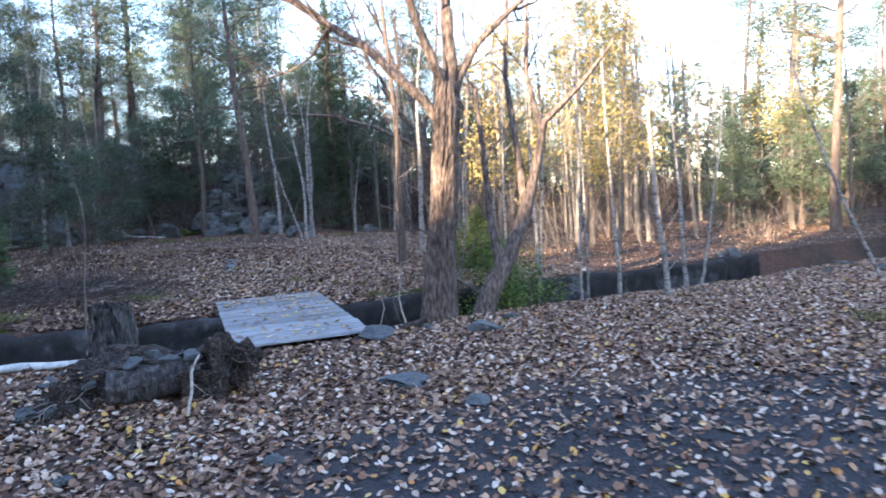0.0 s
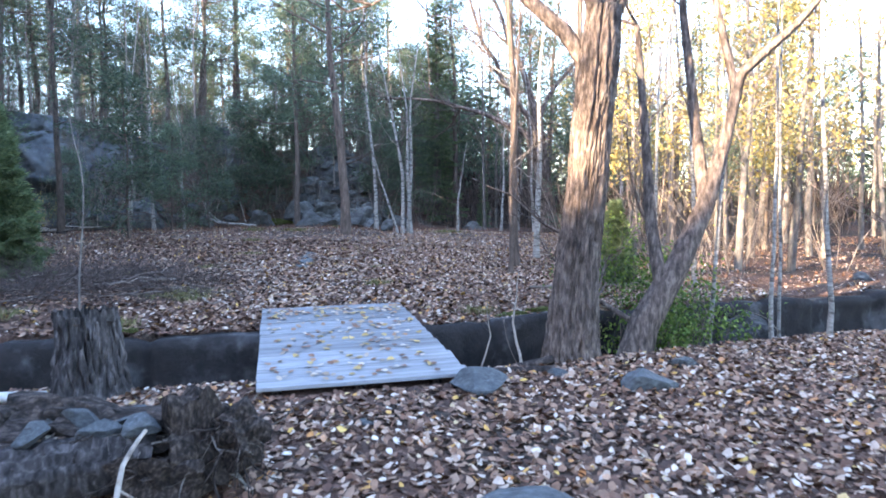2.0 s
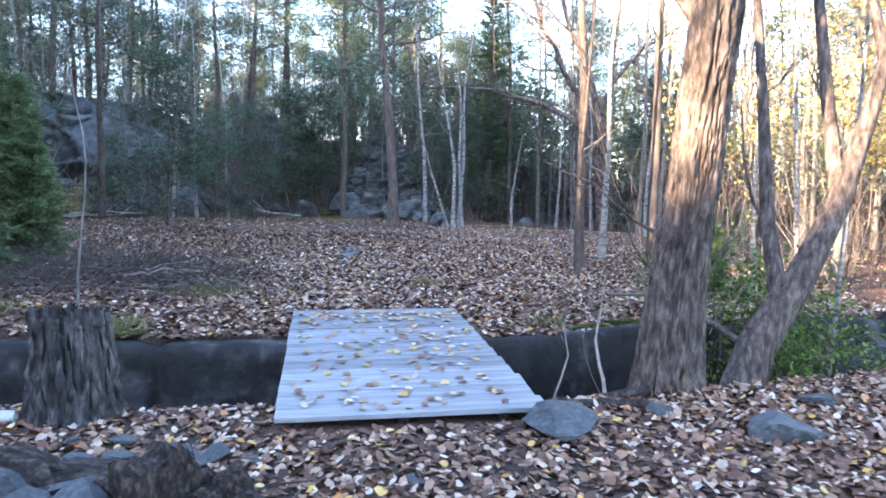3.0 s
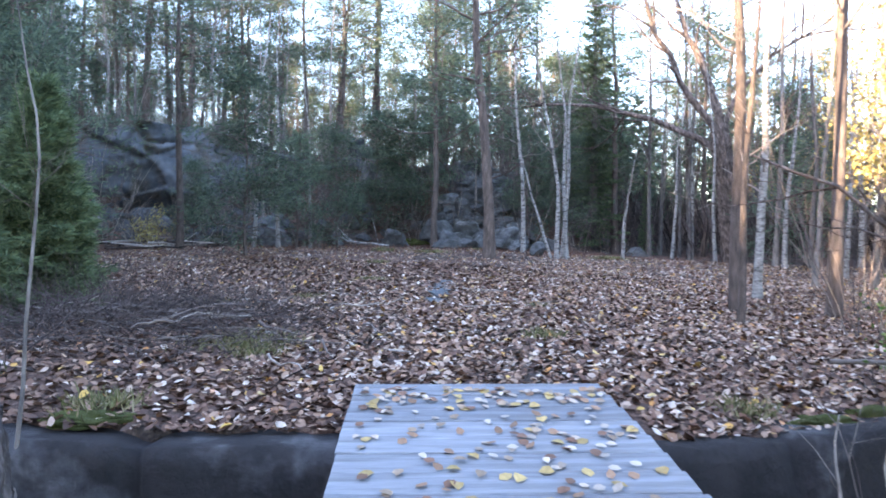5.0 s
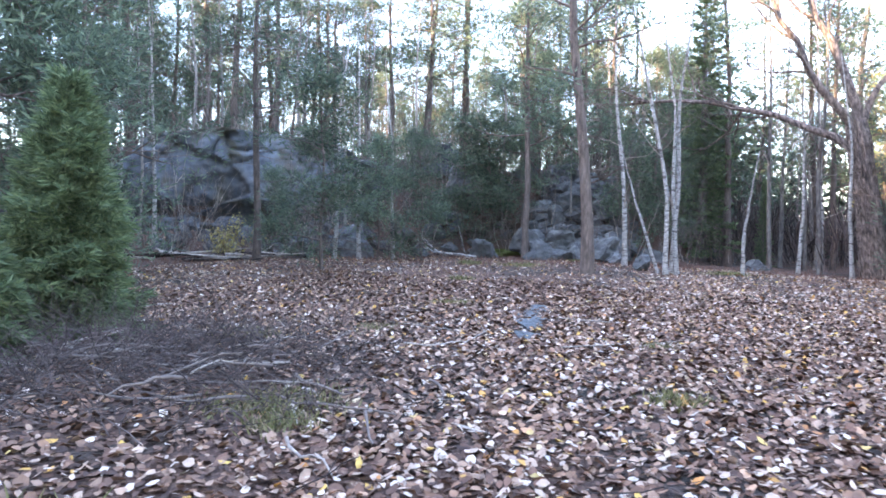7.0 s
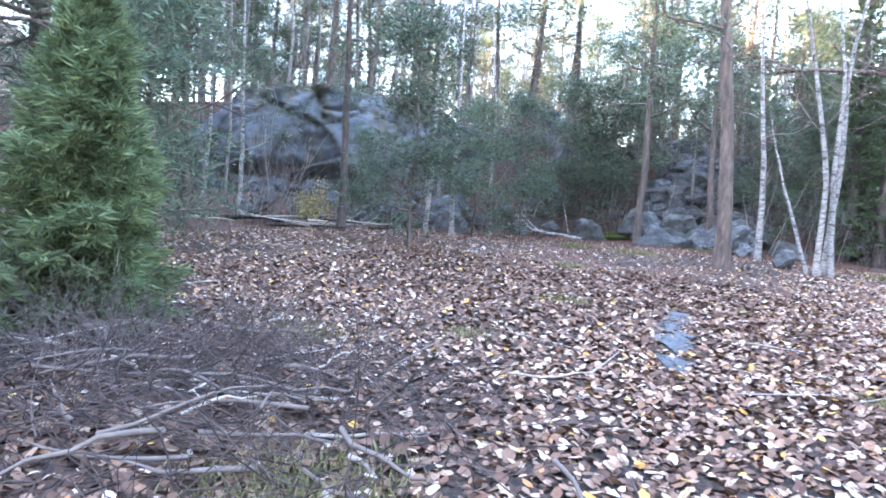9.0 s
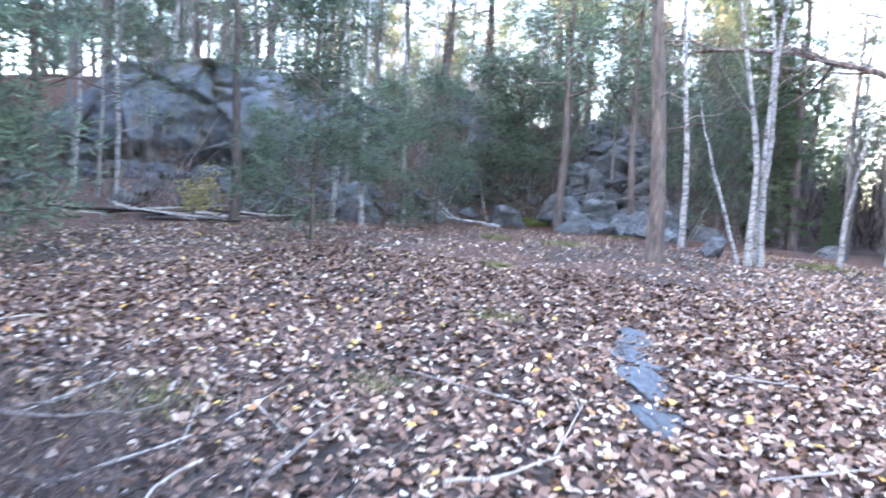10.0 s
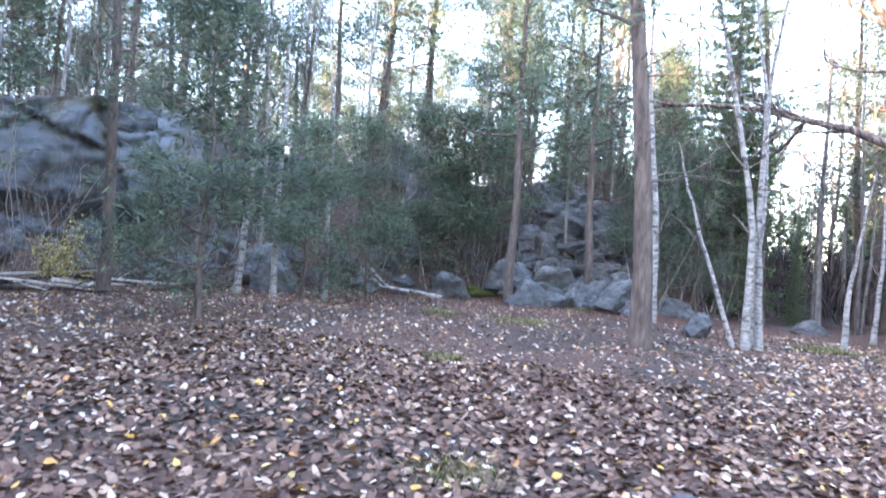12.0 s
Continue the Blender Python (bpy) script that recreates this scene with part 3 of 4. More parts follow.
def golden_tree(seed, tall):
    """Slim tree with a loose crown of yellow leaves."""
    rng = np.random.default_rng(seed)
    gt = thing("golden_tree", "slim tree with sunlit yellow autumn leaves", "tree")
    tr, lf = Build(), Build()
    line = wobble((0, 0, -0.2), (rng.normal() * 0.4, rng.normal() * 0.4, tall), 9, 0.06, rng)
    tr.tube(line, np.linspace(0.09, 0.015, 9), 7, 0.1, rng)
    for _ in range(26):
        q = rng.uniform(0.2, 1)
        p = np.array([np.interp(q, np.linspace(0, 1, 9), line[:, i]) for i in range(3)])
        a = rng.uniform(0, 6.28)
        for t in limb_set(tr, rng, p, np.array([math.cos(a), math.sin(a), rng.uniform(0.2, 1.0)]), rng.uniform(0.6, 1.7) * (1.2 - 0.6 * q), 0.015, 1, 4, 0.6, 0.12, 4):
            base = t + rng.normal(size=(20, 3)) * 0.22
            lf.blades(base, rng.normal(size=(20, 3)), rng.uniform(0.06, 0.11, 20), 0.03, rng)
    part("trunk", tr.mesh("trunk", GREYBARK), gt)
    part("crown", lf.mesh("crown", YELLOWLEAF, False), gt, "loose crown of yellow leaves")
    return gt


golds = [golden_tree(171, 7.5), golden_tree(172, 9.5), golden_tree(173, 6.0)]
place(golds[0], 3.4, 17.5)
place(golds[1], 6.0, 21.0)
place(golds[2], 1.6, 19.5)
scatter(golds, 15, (0.8, 30, 17, 46), lambda x, y: side_of(WALL_LINE, np.float64(x), np.float64(y)) > 1.5 and edge(x, y) < -2, 1.9, "golden trees beyond the ditch", 0.8, 1.3)


# ---- old tree by the ditch ----
def furrowed(b, line, radii, sides, rings, depth, seed):
    """A trunk whose bark stands in long ridges."""
    line = np.asarray(line, float)
    q = np.linspace(0, 1, len(line))
    t = np.linspace(0, 1, rings)
    pts = np.stack([np.interp(t, q, line[:, i]) for i in range(3)], 1)
    rad = np.interp(t, q, radii)
    th = np.arange(sides) * 2 * np.pi / sides
    r = np.zeros((rings, sides))
    for i in range(rings):
        for j in range(sides):
            c, s = math.cos(th[j]), math.sin(th[j])
            w = 0.5 * noise.noise(Vector((c * 2, s * 2, pts[i, 2] * 2.2 + seed)))
            n = noise.noise(Vector((c * 6.5 + w, s * 6.5 + w, pts[i, 2] * 2.0 + seed))) + 0.5 * noise.noise(Vector((c * 12, s * 12, pts[i, 2] * 8 + seed)))
            r[i, j] = rad[i] + depth * (0.5 - 1.6 * abs(n)) + 0.02 * noise.noise(Vector((c * 1.5, s * 1.5, pts[i, 2])))
    v = pts[:, None, :] + np.stack([r * np.cos(th), r * np.sin(th), np.zeros_like(r)], -1)
    i = np.arange(rings - 1)[:, None] * sides + np.arange(sides)[None, :]
    j = np.arange(rings - 1)[:, None] * sides + (np.arange(sides)[None, :] + 1) % sides
    b.add(v.reshape(-1, 3), np.stack([i, j, j + sides, i + sides], -1).reshape(-1, 4))


def old_tree():
    rng = np.random.default_rng(41)
    ot = thing("old_tree", "old thick tree with deeply furrowed bark and forked crown", "tree", at=(-0.12, 9.95, H(-0.12, 9.3)))
    tr, lb = Build(), Build()
    line = np.array([(0, 0, -0.4), (0.0, 0, 0.1), (0.04, 0, 0.8), (0.12, -0.02, 1.6), (0.2, -0.05, 2.5), (0.24, -0.05, 3.0), (0.28, 0, 3.4)])
    furrowed(tr, line, [0.36, 0.26, 0.2, 0.18, 0.17, 0.175, 0.15], 132, 150, 0.055, 41)
    fork = [((0.22, -0.02, 2.75), (-0.65, 0.1, 3.8), (-2.2, 0.3, 4.9), (-3.6, 0.6, 5.4)), ((0.27, 0, 3.2), (0.32, 0.1, 4.4), (0.1, 0.2, 6.0), (-0.2, 0.3, 8.5)),
            ((0.28, 0, 3.1), (0.68, 0.2, 3.9), (1.3, 0.4, 4.6), (2.6, 0.5, 5.2)), ((0.25, 0, 3.2), (-0.2, -0.3, 4.4), (-0.5, -0.6, 6), (-0.6, -0.8, 8))]
    for j, pts in enumerate(fork):
        pts = np.array(pts)
        ts = np.linspace(0, 1, 9)
        p = np.stack([np.interp(ts, np.linspace(0, 1, 4), pts[:, i]) for i in range(3)], 1) + rng.normal(size=(9, 3)) * 0.03
        lb.tube(p, np.linspace((0.085, 0.1, 0.07, 0.075)[j], 0.025, 9), 9, 0.14, rng)
        for _ in range(7):
            k = rng.integers(3, 9)
            limb_set(lb, rng, p[k], p[k] - p[k - 1] + rng.normal(size=3) * 0.25, rng.uniform(0.8, 2.0), 0.03, 2, 5, 0.55, 0.15, 3)
    part("trunk", tr.mesh("trunk", OAKBARK), ot)
    part("limb_work", lb.mesh("limb_work", OAKBARK), ot, "spreading forked bare limbs")
    return ot



oak = old_tree()
far_oak = copy_thing(oak, Matrix.Identity(4))
far_oak.matrix_basis = pose(-0.2, 30.0, H(-0.2, 30.0) - 0.2, 0, -14, 0) @ Matrix.Diagonal((1.6, 1.6, 1.35, 1))
tagged(far_oak, "broad leaning bare old tree with sunlit orange bark")
thicket = [birch(181, [(0, 0, -0.2), (0.1, 0, 3), (-0.1, 0.1, 6), (0.2, 0.2, 10)], 0.07, 22, GREYBARK, "slender bare grey tree in the thicket", "bare_tree"), birch(182, [(0, 0, -0.2), (-0.2, 0, 2.5), (-0.3, 0.1, 5), (0, 0.2, 8)], 0.055, 20, GREYBARK, "slender bare grey tree in the thicket", "bare_tree")]
place(thicket[0], 1.5, 27.5)
place(thicket[1], 3.5, 25.0)
scatter(thicket, 46, (-4, 16, 19, 50), lambda x, y: side_of(WALL_LINE, np.float64(x), np.float64(y)) > 2 and edge(x, y) < 4 and not (x < 0.6 and y < 29), 1.2, "bare trees of the thicket", 0.8, 1.2)
scatter(thicket, 34, (-24, -5, 20, 42), lambda x, y: 1.0 < edge(x, y) < 9, 1.2, "bare trees of the wooded hill", 0.5, 1.0)

scatter([pines[0], pines[2], pines[4], pines[1]], 9, (-5.5, 4, 32, 52), lambda x, y: edge(x, y) > -4, 1.5, "pines behind the dark spruce", 0.85, 1.25)
scatter(thicket, 14, (-3.5, 4, 29, 44), lambda x, y: y > 30 or x > 1, 1.1, "bare trees behind the dark spruce", 0.8, 1.2)
scatter([pines[3], thicket[0], pines[4], thicket[1]], 48, (3, 30, 18, 40), lambda x, y: side_of(WALL_LINE, np.float64(x), np.float64(y)) > 3 and y > 17.5 + 0.25 * x, 1.4, "low pines beyond the ditch", 0.6, 0.95)


# ---- far woods ----
def far_woods(name, label, seed, count, area, keep, tall, blades, mat, upright):
    """Many distant crowns or thickets as one mass."""
    rng = np.random.default_rng(seed)
    g = Build()
    n = 0
    while n < count:
        x, y = rng.uniform(area[0], area[1]), rng.uniform(area[2], area[3])
        if not keep(x, y):
            continue
        n += 1
        h = rng.uniform(*tall)
        q = rng.random(blades) ** 0.8
        a = rng.uniform(0, 6.283, blades)
        spread = h * (0.3 if upright else 0.24) * (1.1 - q) * rng.uniform(0.3, 1.1, blades) * (1 + 0.35 * np.sin(q * 22 + a))
        base = np.c_[x + spread * np.cos(a), y + spread * np.sin(a), H(x, y) + h * q * (0.6 if upright else 1.0)]
        way = np.c_[np.cos(a) * 0.5, np.sin(a) * 0.5, np.full(blades, 1.6)] if upright else np.c_[np.cos(a), np.sin(a), rng.uniform(-0.3, 0.5, blades)]
        g.blades(base, way + rng.normal(size=(blades, 3)) * 0.4, rng.uniform(0.3, 0.9, blades) * (1.3 if upright else 0.9), 0.025 if upright else 0.1, rng)
    tagged(new(name, g.mesh(name, mat, False)), label, "woodland", kind="stuff")


def beyond(x, y):
    return side_of(WALL_LINE, np.float64(x), np.float64(y)) > 6 and edge(x, y) < 1 and math.hypot(x, y) > 30


far_woods("far_conifers", "distant mixed pine and spruce wood behind the slope", 503, 90, (-16, 8, 44, 90), lambda x, y: True, (3.5, 9.0), 210, NEEDLE, False)
far_woods("far_thicket", "distant dense brown leafless thicket behind the slope", 504, 230, (-13, 8, 37, 70), lambda x, y: True, (1.2, 3.6), 90, BRUSH, True)
far_woods("far_conifers", "distant mixed pine and spruce wood beyond the clearing", 501, 170, (-2, 80, 14, 95), lambda x, y: beyond(x, y) and math.hypot(x, y) > 42, (4.0, 9.5), 210, NEEDLE, False)
far_woods("far_thicket", "distant dense brown leafless thicket beyond the clearing", 502, 420, (-2, 60, 14, 75), beyond, (1.2, 3.4), 90, BRUSH, True)
# ---- rocks ----
def rock_mesh(seed, mat, sub=3, cuts=9, rough=0.1):
    """An angular stone of about unit size: a ball cut by random planes, roughened."""
    rng = np.random.default_rng(seed)
    bm = bmesh.new()
    bmesh.ops.create_icosphere(bm, subdivisions=sub, radius=0.66)
    planes = [(Vector(rng.normal(size=3)).normalized(), rng.uniform(0.26, 0.5)) for _ in range(cuts)]
    off = Vector((seed * 1.7, seed * 0.3, 0))
    for v in bm.verts:
        for n, d in planes:
            over = v.co.dot(n) - d
            if over > 0:
                v.co -= n * over
        r = v.co.normalized()
        v.co += r * rough * (noise.noise(v.co * 3 + off) + 0.6 * (0.4 - abs(noise.noise(v.co * 7 + off))) + 0.35 * noise.noise(v.co * 17 + off))
    me = bpy.data.meshes.new("rock")
    bm.to_mesh(me)
    bm.free()
    me.materials.append(mat)
    return me


ROCKS = [rock_mesh(60 + k, ROCK, 4, 15, 0.1) for k in range(6)]
CRAGS = [rock_mesh(70 + k, CLIFF, 5, 18, 0.16) for k in range(4)]
STONES = [rock_mesh(80 + k, STONE, 3, 8, 0.06) for k in range(4)]


def rock(me, x, y, size, rz=0.0, rx=0.0, ry=0.0, sink=0.25, label="angular grey weathered rock", name="rock", group="", z=None):
    r = new(name, me)
    base = H(x, y) if z is None else z
    r.matrix_basis = pose(x, y, base + size[2] * (0.5 - sink), rx, ry, rz) @ Matrix.Diagonal((*size, 1))
    return tagged(r, label, "rock", group)


# Added dark block standing in for a black hollow at the ditch wall.
rock(rock_mesh(94, DARKROCK, 4, 9, 0.16), 2.3, 12.55, (0.85, 0.6, 0.75), 30, sink=0.15, label="dark block standing in for a dark hollow at the ditch wall", name="boulder")
# stones of the near bank
rock(STONES[0], -0.93, 8.42, (0.45, 0.34, 0.2), 20, label="pale blue-grey stone beside the footbridge")
rock(STONES[1], 0.48, 8.8, (0.45, 0.36, 0.24), 50, 10, label="grey angular stone among fallen leaves")
rock(STONES[2], -0.4, 6.32, (0.5, 0.36, 0.1), 10, sink=0.35, label="flat blue-grey stone set in the dirt track")
for k, (x, y, s) in enumerate([(-0.3, 9.0, 0.13), (-3.6, 4.6, 0.22), (-3.1, 3.9, 0.2), (-2.5, 4.2, 0.13), (0.9, 9.7, 0.2), (-2.9, 7.45, 0.16), (-1.2, 4.4, 0.12), (-4.0, 5.6, 0.2), (0.2, 5.5, 0.16)]):
    rock(STONES[k % 4], x, y, (s * 1.4, s, s * 0.6), 50 * k, label="small grey stone among fallen leaves", group="small stones on the near bank")
rb = np.random.default_rng(19)
for k in range(44):
    x, y = -3.35 + rb.normal() * 0.62, 7.15 + rb.normal() * 0.36
    s = rb.uniform(0.06, 0.16)
    if math.hypot(x + 3.95, y - 7.95) > 0.42:
        rock(STONES[k % 4], x, y, (s * rb.uniform(1.1, 1.6), s, s * rb.uniform(0.4, 0.75)), rb.uniform(0, 360), rb.uniform(-15, 15), rb.uniform(-15, 15), 0.2, "broken blue-grey stone heaped below a tree stump", group="stones below the stump")
# flat slabs in the field
for k, (x, y, sx, sy) in enumerate([(-5.23, 16.5, 0.36, 0.8), (-5.05, 15.95, 0.4, 0.8), (-4.88, 15.4, 0.36, 0.8), (-4.68, 14.8, 0.4, 0.85)]):
    rock(STONES[k % 4], x, y, (sx, sy, 0.07), 14 + 3 * k, sink=0.6, label="flat blue-grey stepping stone among leaves", name="stepping_stone", group="stepping stones in the field")

# the rock face on the hill
rr = np.random.default_rng(91)


def cliff():
    """The cliff: jointed blocks standing in and out of one bulging face, with dark open joints and a hollow foot."""
    line = np.array([(-26.5, 20.0), (-24.3, 21.3), (-22.4, 22.4), (-21.2, 23.2), (-19.5, 24.9), (-17.8, 26.5), (-16.4, 27.5), (-15.0, 28.8)])
    tops = np.array([2.6, 2.9, 3.2, 4.75, 5.0, 4.9, 4.5, 3.3])
    run = np.r_[0, np.cumsum(np.linalg.norm(np.diff(line, axis=0), axis=1))]
    nu, nv = 230, 84
    u = np.linspace(0, run[-1], nu)
    px, py, pt = (np.interp(u, run, q) for q in (line[:, 0], line[:, 1], tops))
    seeds = np.c_[rr.uniform(-1, run[-1] + 1, 62), rr.uniform(-0.5, 6.5, 62)]
    out, tu, tv = rr.uniform(-0.34, 0.34, 62), rr.normal(size=62) * 0.16, rr.normal(size=62) * 0.22
    v = np.zeros((nv, nu, 3))
    for r in range(nv):
        q = min(1.0, r / (nv - 16))
        back = max(0.0, (r - (nv - 16)) / 15)
        z = 0.3 + (pt - 0.3) * q
        wob = np.array([noise.noise(Vector((a * 0.8, b * 0.8, 5))) for a, b in zip(u, z)])
        du, dv = (u + 0.5 * wob)[:, None] - seeds[None, :, 0], ((z + 0.35 * wob)[:, None] - seeds[None, :, 1]) * 1.35
        d = np.hypot(du, dv)
        near = np.argsort(d, 1)
        i0 = near[:, 0]
        row = np.arange(nu)
        gap = d[row, near[:, 1]] - d[row, i0]
        o = out[i0] * 1.15 + tu[i0] * du[row, i0] + tv[i0] * dv[row, i0] - 0.34 * np.clip(0.45 + 1.3 * wob, 0, 1) * np.exp(-gap / 0.06)
        hollow = ease(0.5, 0.34, q) * (0.25 + 0.75 * ease(6.8, 4.2, np.abs(u - 4.4)))
        o = o + 0.5 * math.sin(math.pi * min(1, q * 1.05)) - 0.9 * hollow + 0.8 * (1 - q) * ease(8.5, 11, u)
        o = o + np.array([0.2 * noise.noise(Vector((a * 1.4, b * 2.4, 2))) + 0.13 * abs(noise.noise(Vector((a * 2.2, b * 5.5, 9)))) + 0.08 * noise.noise(Vector((a * 5, b * 6, 2))) + 0.04 * noise.noise(Vector((a * 13, b * 13, 2))) for a, b in zip(u, z)])
        o = o * (1 - 0.6 * back) - 3.2 * back
        v[r] = np.c_[px + 0.69 * o, py - 0.72 * o, z + 0.25 * back + 0.2 * back * wob]
    i = np.arange(nu * nv).reshape(nv, nu)
    me = quads_mesh("cliff", v.reshape(-1, 3), np.stack([i[:-1, :-1], i[:-1, 1:], i[1:, 1:], i[1:, :-1]], -1).reshape(-1, 4), CLIFF)
    return tagged(new("cliff", me), "massive blue-grey jointed rock face above the wooded slope", "cliff")


cliff()
for k in range(46):
    q = rr.random()
    x, y = -22.6 + 7.6 * q + rr.normal() * 0.3, 21.2 + 6.6 * q + rr.uniform(-0.9, 0.7)
    s = rr.uniform(0.35, 1.15)
    rock(CRAGS[k % 4], x, y, (s * 1.3, s, s * rr.uniform(0.5, 0.95)), rr.uniform(0, 360), rr.uniform(-18, 18), rr.uniform(-18, 18), 0.3, "fallen angular grey block below the rock face", "boulder", "blocks below the rock face")
rock(CRAGS[2], -15.6, 27.2, (1.3, 1.1, 1.0), 30, 6, 8, 0.3, "dark block under a pale rock ledge", "boulder", z=3.1)
rock(ROCKS[2], -15.4, 27.0, (1.9, 1.6, 0.32), 30, 6, 8, 0.1, "flat pale overhanging rock ledge on the hill", "boulder", z=3.8)
rock(rock_mesh(95, DARKROCK, 4, 15, 0.1), -14.1, 30.8, (0.95, 0.95, 1.7), 15, 0, 0, 0.2, "tall dark upright rock on the wooded hill", "boulder")
rock(ROCKS[1], -13.2, 30.5, (1.4, 1.1, 1.5), 80, 0, 0, 0.2, "grey boulder beside an upright dark rock", "boulder")
for k, (x, y, sx, sy, sz) in enumerate([(-11.4, 28.3, 1.1, 0.8, 0.85), (-9.3, 28.3, 1.2, 0.8, 0.75), (-8.7, 28.5, 0.9, 0.7, 0.6), (-5.65, 25.2, 0.65, 0.45, 0.5), (-3.4, 31.0, 1.0, 0.7, 0.55), (-13.9, 24.8, 1.0, 0.9, 0.8), (-14.3, 25.2, 1.3, 1.0, 1.2)]):
    rock(ROCKS[k % 6], x, y, (sx, sy, sz), 40 * k, label="grey boulder at the edge of the leafy field", name="boulder", group="boulders at the field's edge")
for k in range(260):
    q = rr.random()
    x, y = -10.3 + 3.3 * rr.random() - 0.6 * q, 28.9 + 4.6 * q + 0.3 * rr.normal()
    s = rr.uniform(0.2, 0.75) if k % 9 else rr.uniform(0.7, 1.1)
    rock(ROCKS[k % 6], x, y, (s * rr.uniform(0.9, 1.5), s, s * rr.uniform(0.55, 0.9)), rr.uniform(0, 360), rr.uniform(-25, 25), rr.uniform(-25, 25), 0.0, "broken grey rock of a scree slope", group="rocks of the scree slope")
for k in range(60):
    x, y = rr.uniform(-14.5, -4.5), rr.uniform(22, 36)
    s = rr.uniform(0.25, 0.8)
    if 0.2 < edge(x, y) < 6:
        rock(ROCKS[k % 6], x, y, (s * 1.4, s, s * 0.8), rr.uniform(0, 360), rr.uniform(-20, 20), label="half-buried grey rock on the wooded slope", group="rocks on the wooded slope")
for k in range(40):
    x = rr.uniform(-19, -12)
    y = 23.4 + 1.3 * (x + 15.0) * (1 if x > -15 else 0.7) + rr.uniform(0, 3)
    if edge(x, y) > 0.3:
        s = rr.uniform(0.25, 0.7)
        rock(ROCKS[k % 6], x, y, (s * 1.3, s, s * 0.8), rr.uniform(0, 360), rr.uniform(-20, 20), label="mossy grey rock below the rock face", group="rocks below the rock face")
for k in range(12):
    x, y = rr.uniform(5.0, 10.0), rr.uniform(14.5, 17.0)
    s = rr.uniform(0.15, 0.4)
    rock(ROCKS[k % 6], x, y, (s * 1.3, s, s * 0.7), rr.uniform(0, 360), label="dark grey stone on the ditch bank", group="stones on the ditch bank")


for k in range(70):
    x, y = rr.uniform(-16.5, -10.8), rr.uniform(23, 33)
    if 0.6 < edge(x, y) < 5.0:
        s = rr.uniform(0.3, 1.0)
        rock(CRAGS[k % 4], x, y, (s * 1.3, s, s * rr.uniform(0.6, 1.0)), rr.uniform(0, 360), rr.uniform(-20, 20), rr.uniform(-20, 20), 0.25, "rough grey outcrop on the wooded slope", "boulder", "outcrops on the wooded slope")


# ---- dead wood ----
def branch_thing(name, label, pts, r0, r1, mat, twigs=0, seed=1, sides=8, category="branch", lump=0.15, ends=None):
    """A lying branch through points given as x, y and height over the ground."""
    rng = np.random.default_rng(seed)
    at = (pts[0][0], pts[0][1], H(pts[0][0], pts[0][1]))
    bt = thing(name, label, category, at=at)
    line = np.array([(x, y, H(x, y) + h) for x, y, h in pts]) - np.array(at)
    ts = np.linspace(0, 1, max(8, 3 * len(line)))
    p = np.stack([np.interp(ts, np.linspace(0, 1, len(line)), line[:, i]) for i in range(3)], 1) + rng.normal(size=(len(ts), 3)) * r0 * 0.12
    b = Build()
    b.tube(p, np.linspace(r0, r1, len(ts)), sides, lump, rng)
    if r0 > 0.03:
        for e, r in ((0, r0), (-1, r1)):
            d = (p[e] - p[1 if e == 0 else -2])
            b.tube(np.array([p[e], p[e] + d * 0.01]), [r * 0.97, 0.002], sides)
    part("stem", b.mesh("stem", mat), bt)
    for k in range(twigs):
        t = Build()
        i = rng.integers(1, len(ts))
        limb_set(t, rng, p[i], p[-1] - p[0] + rng.normal(size=3) * np.linalg.norm(p[-1] - p[0]) * 0.6, np.linalg.norm(p[-1] - p[0]) * rng.uniform(0.25, 0.45), r1 * 0.7, 1, 4, 0.5, 0.05, 2)
        part("twig", t.mesh("twig", mat), bt)
    return bt


branch_thing("fallen_birch", "fallen white birch log with peeling broken bark", [(-7.6, 6.2, 0.1), (-6.4, 6.75, 0.1), (-5.3, 7.25, 0.09), (-4.1, 7.65, 0.05)], 0.085, 0.04, BIRCHLOG, 2, 7, 12, "log")
branch_thing("white_stick", "pale peeled stick leaning on a rotten log", [(-2.2, 5.55, 0.01), (-2.22, 5.72, 0.17), (-2.26, 5.86, 0.32), (-2.24, 6.0, 0.42)], 0.016, 0.01, PALEWOOD, 1, 8)
branch_thing("fallen_birch_branch", "pale fallen birch branch at the edge of the field", [(-11.3, 27.6, 0.06), (-11.9, 27.5, 0.1), (-12.7, 27.6, 0.15), (-13.4, 28.0, 0.2)], 0.055, 0.03, BIRCH, 3, 9)
branch_thing("fallen_birch_branch", "pale fallen birch branch at the edge of the field", [(-12.0, 27.3, 0.12), (-12.7, 27.3, 0.2), (-13.5, 27.6, 0.3)], 0.04, 0.02, BIRCH, 2, 10)
branch_thing("timber", "grey squared timber lying beside the footbridge", [(-1.0, 9.25, 0.06), (-0.3, 9.4, 0.08)], 0.045, 0.045, DEADWOOD, 0, 11, 4, "timber", 0.05)
branch_thing("timber", "grey squared timber lying beside the footbridge", [(-0.95, 9.0, 0.02), (-0.3, 9.12, 0.03)], 0.04, 0.04, DEADWOOD, 0, 12, 4, "timber", 0.05)
branch_thing("fallen_branch", "long bare branch lying along the ditch edge", [(-0.6, 11.9, 0.18), (0.2, 12.3, 0.2), (1.2, 13.0, 0.22)], 0.02, 0.01, TWIG, 2, 13)


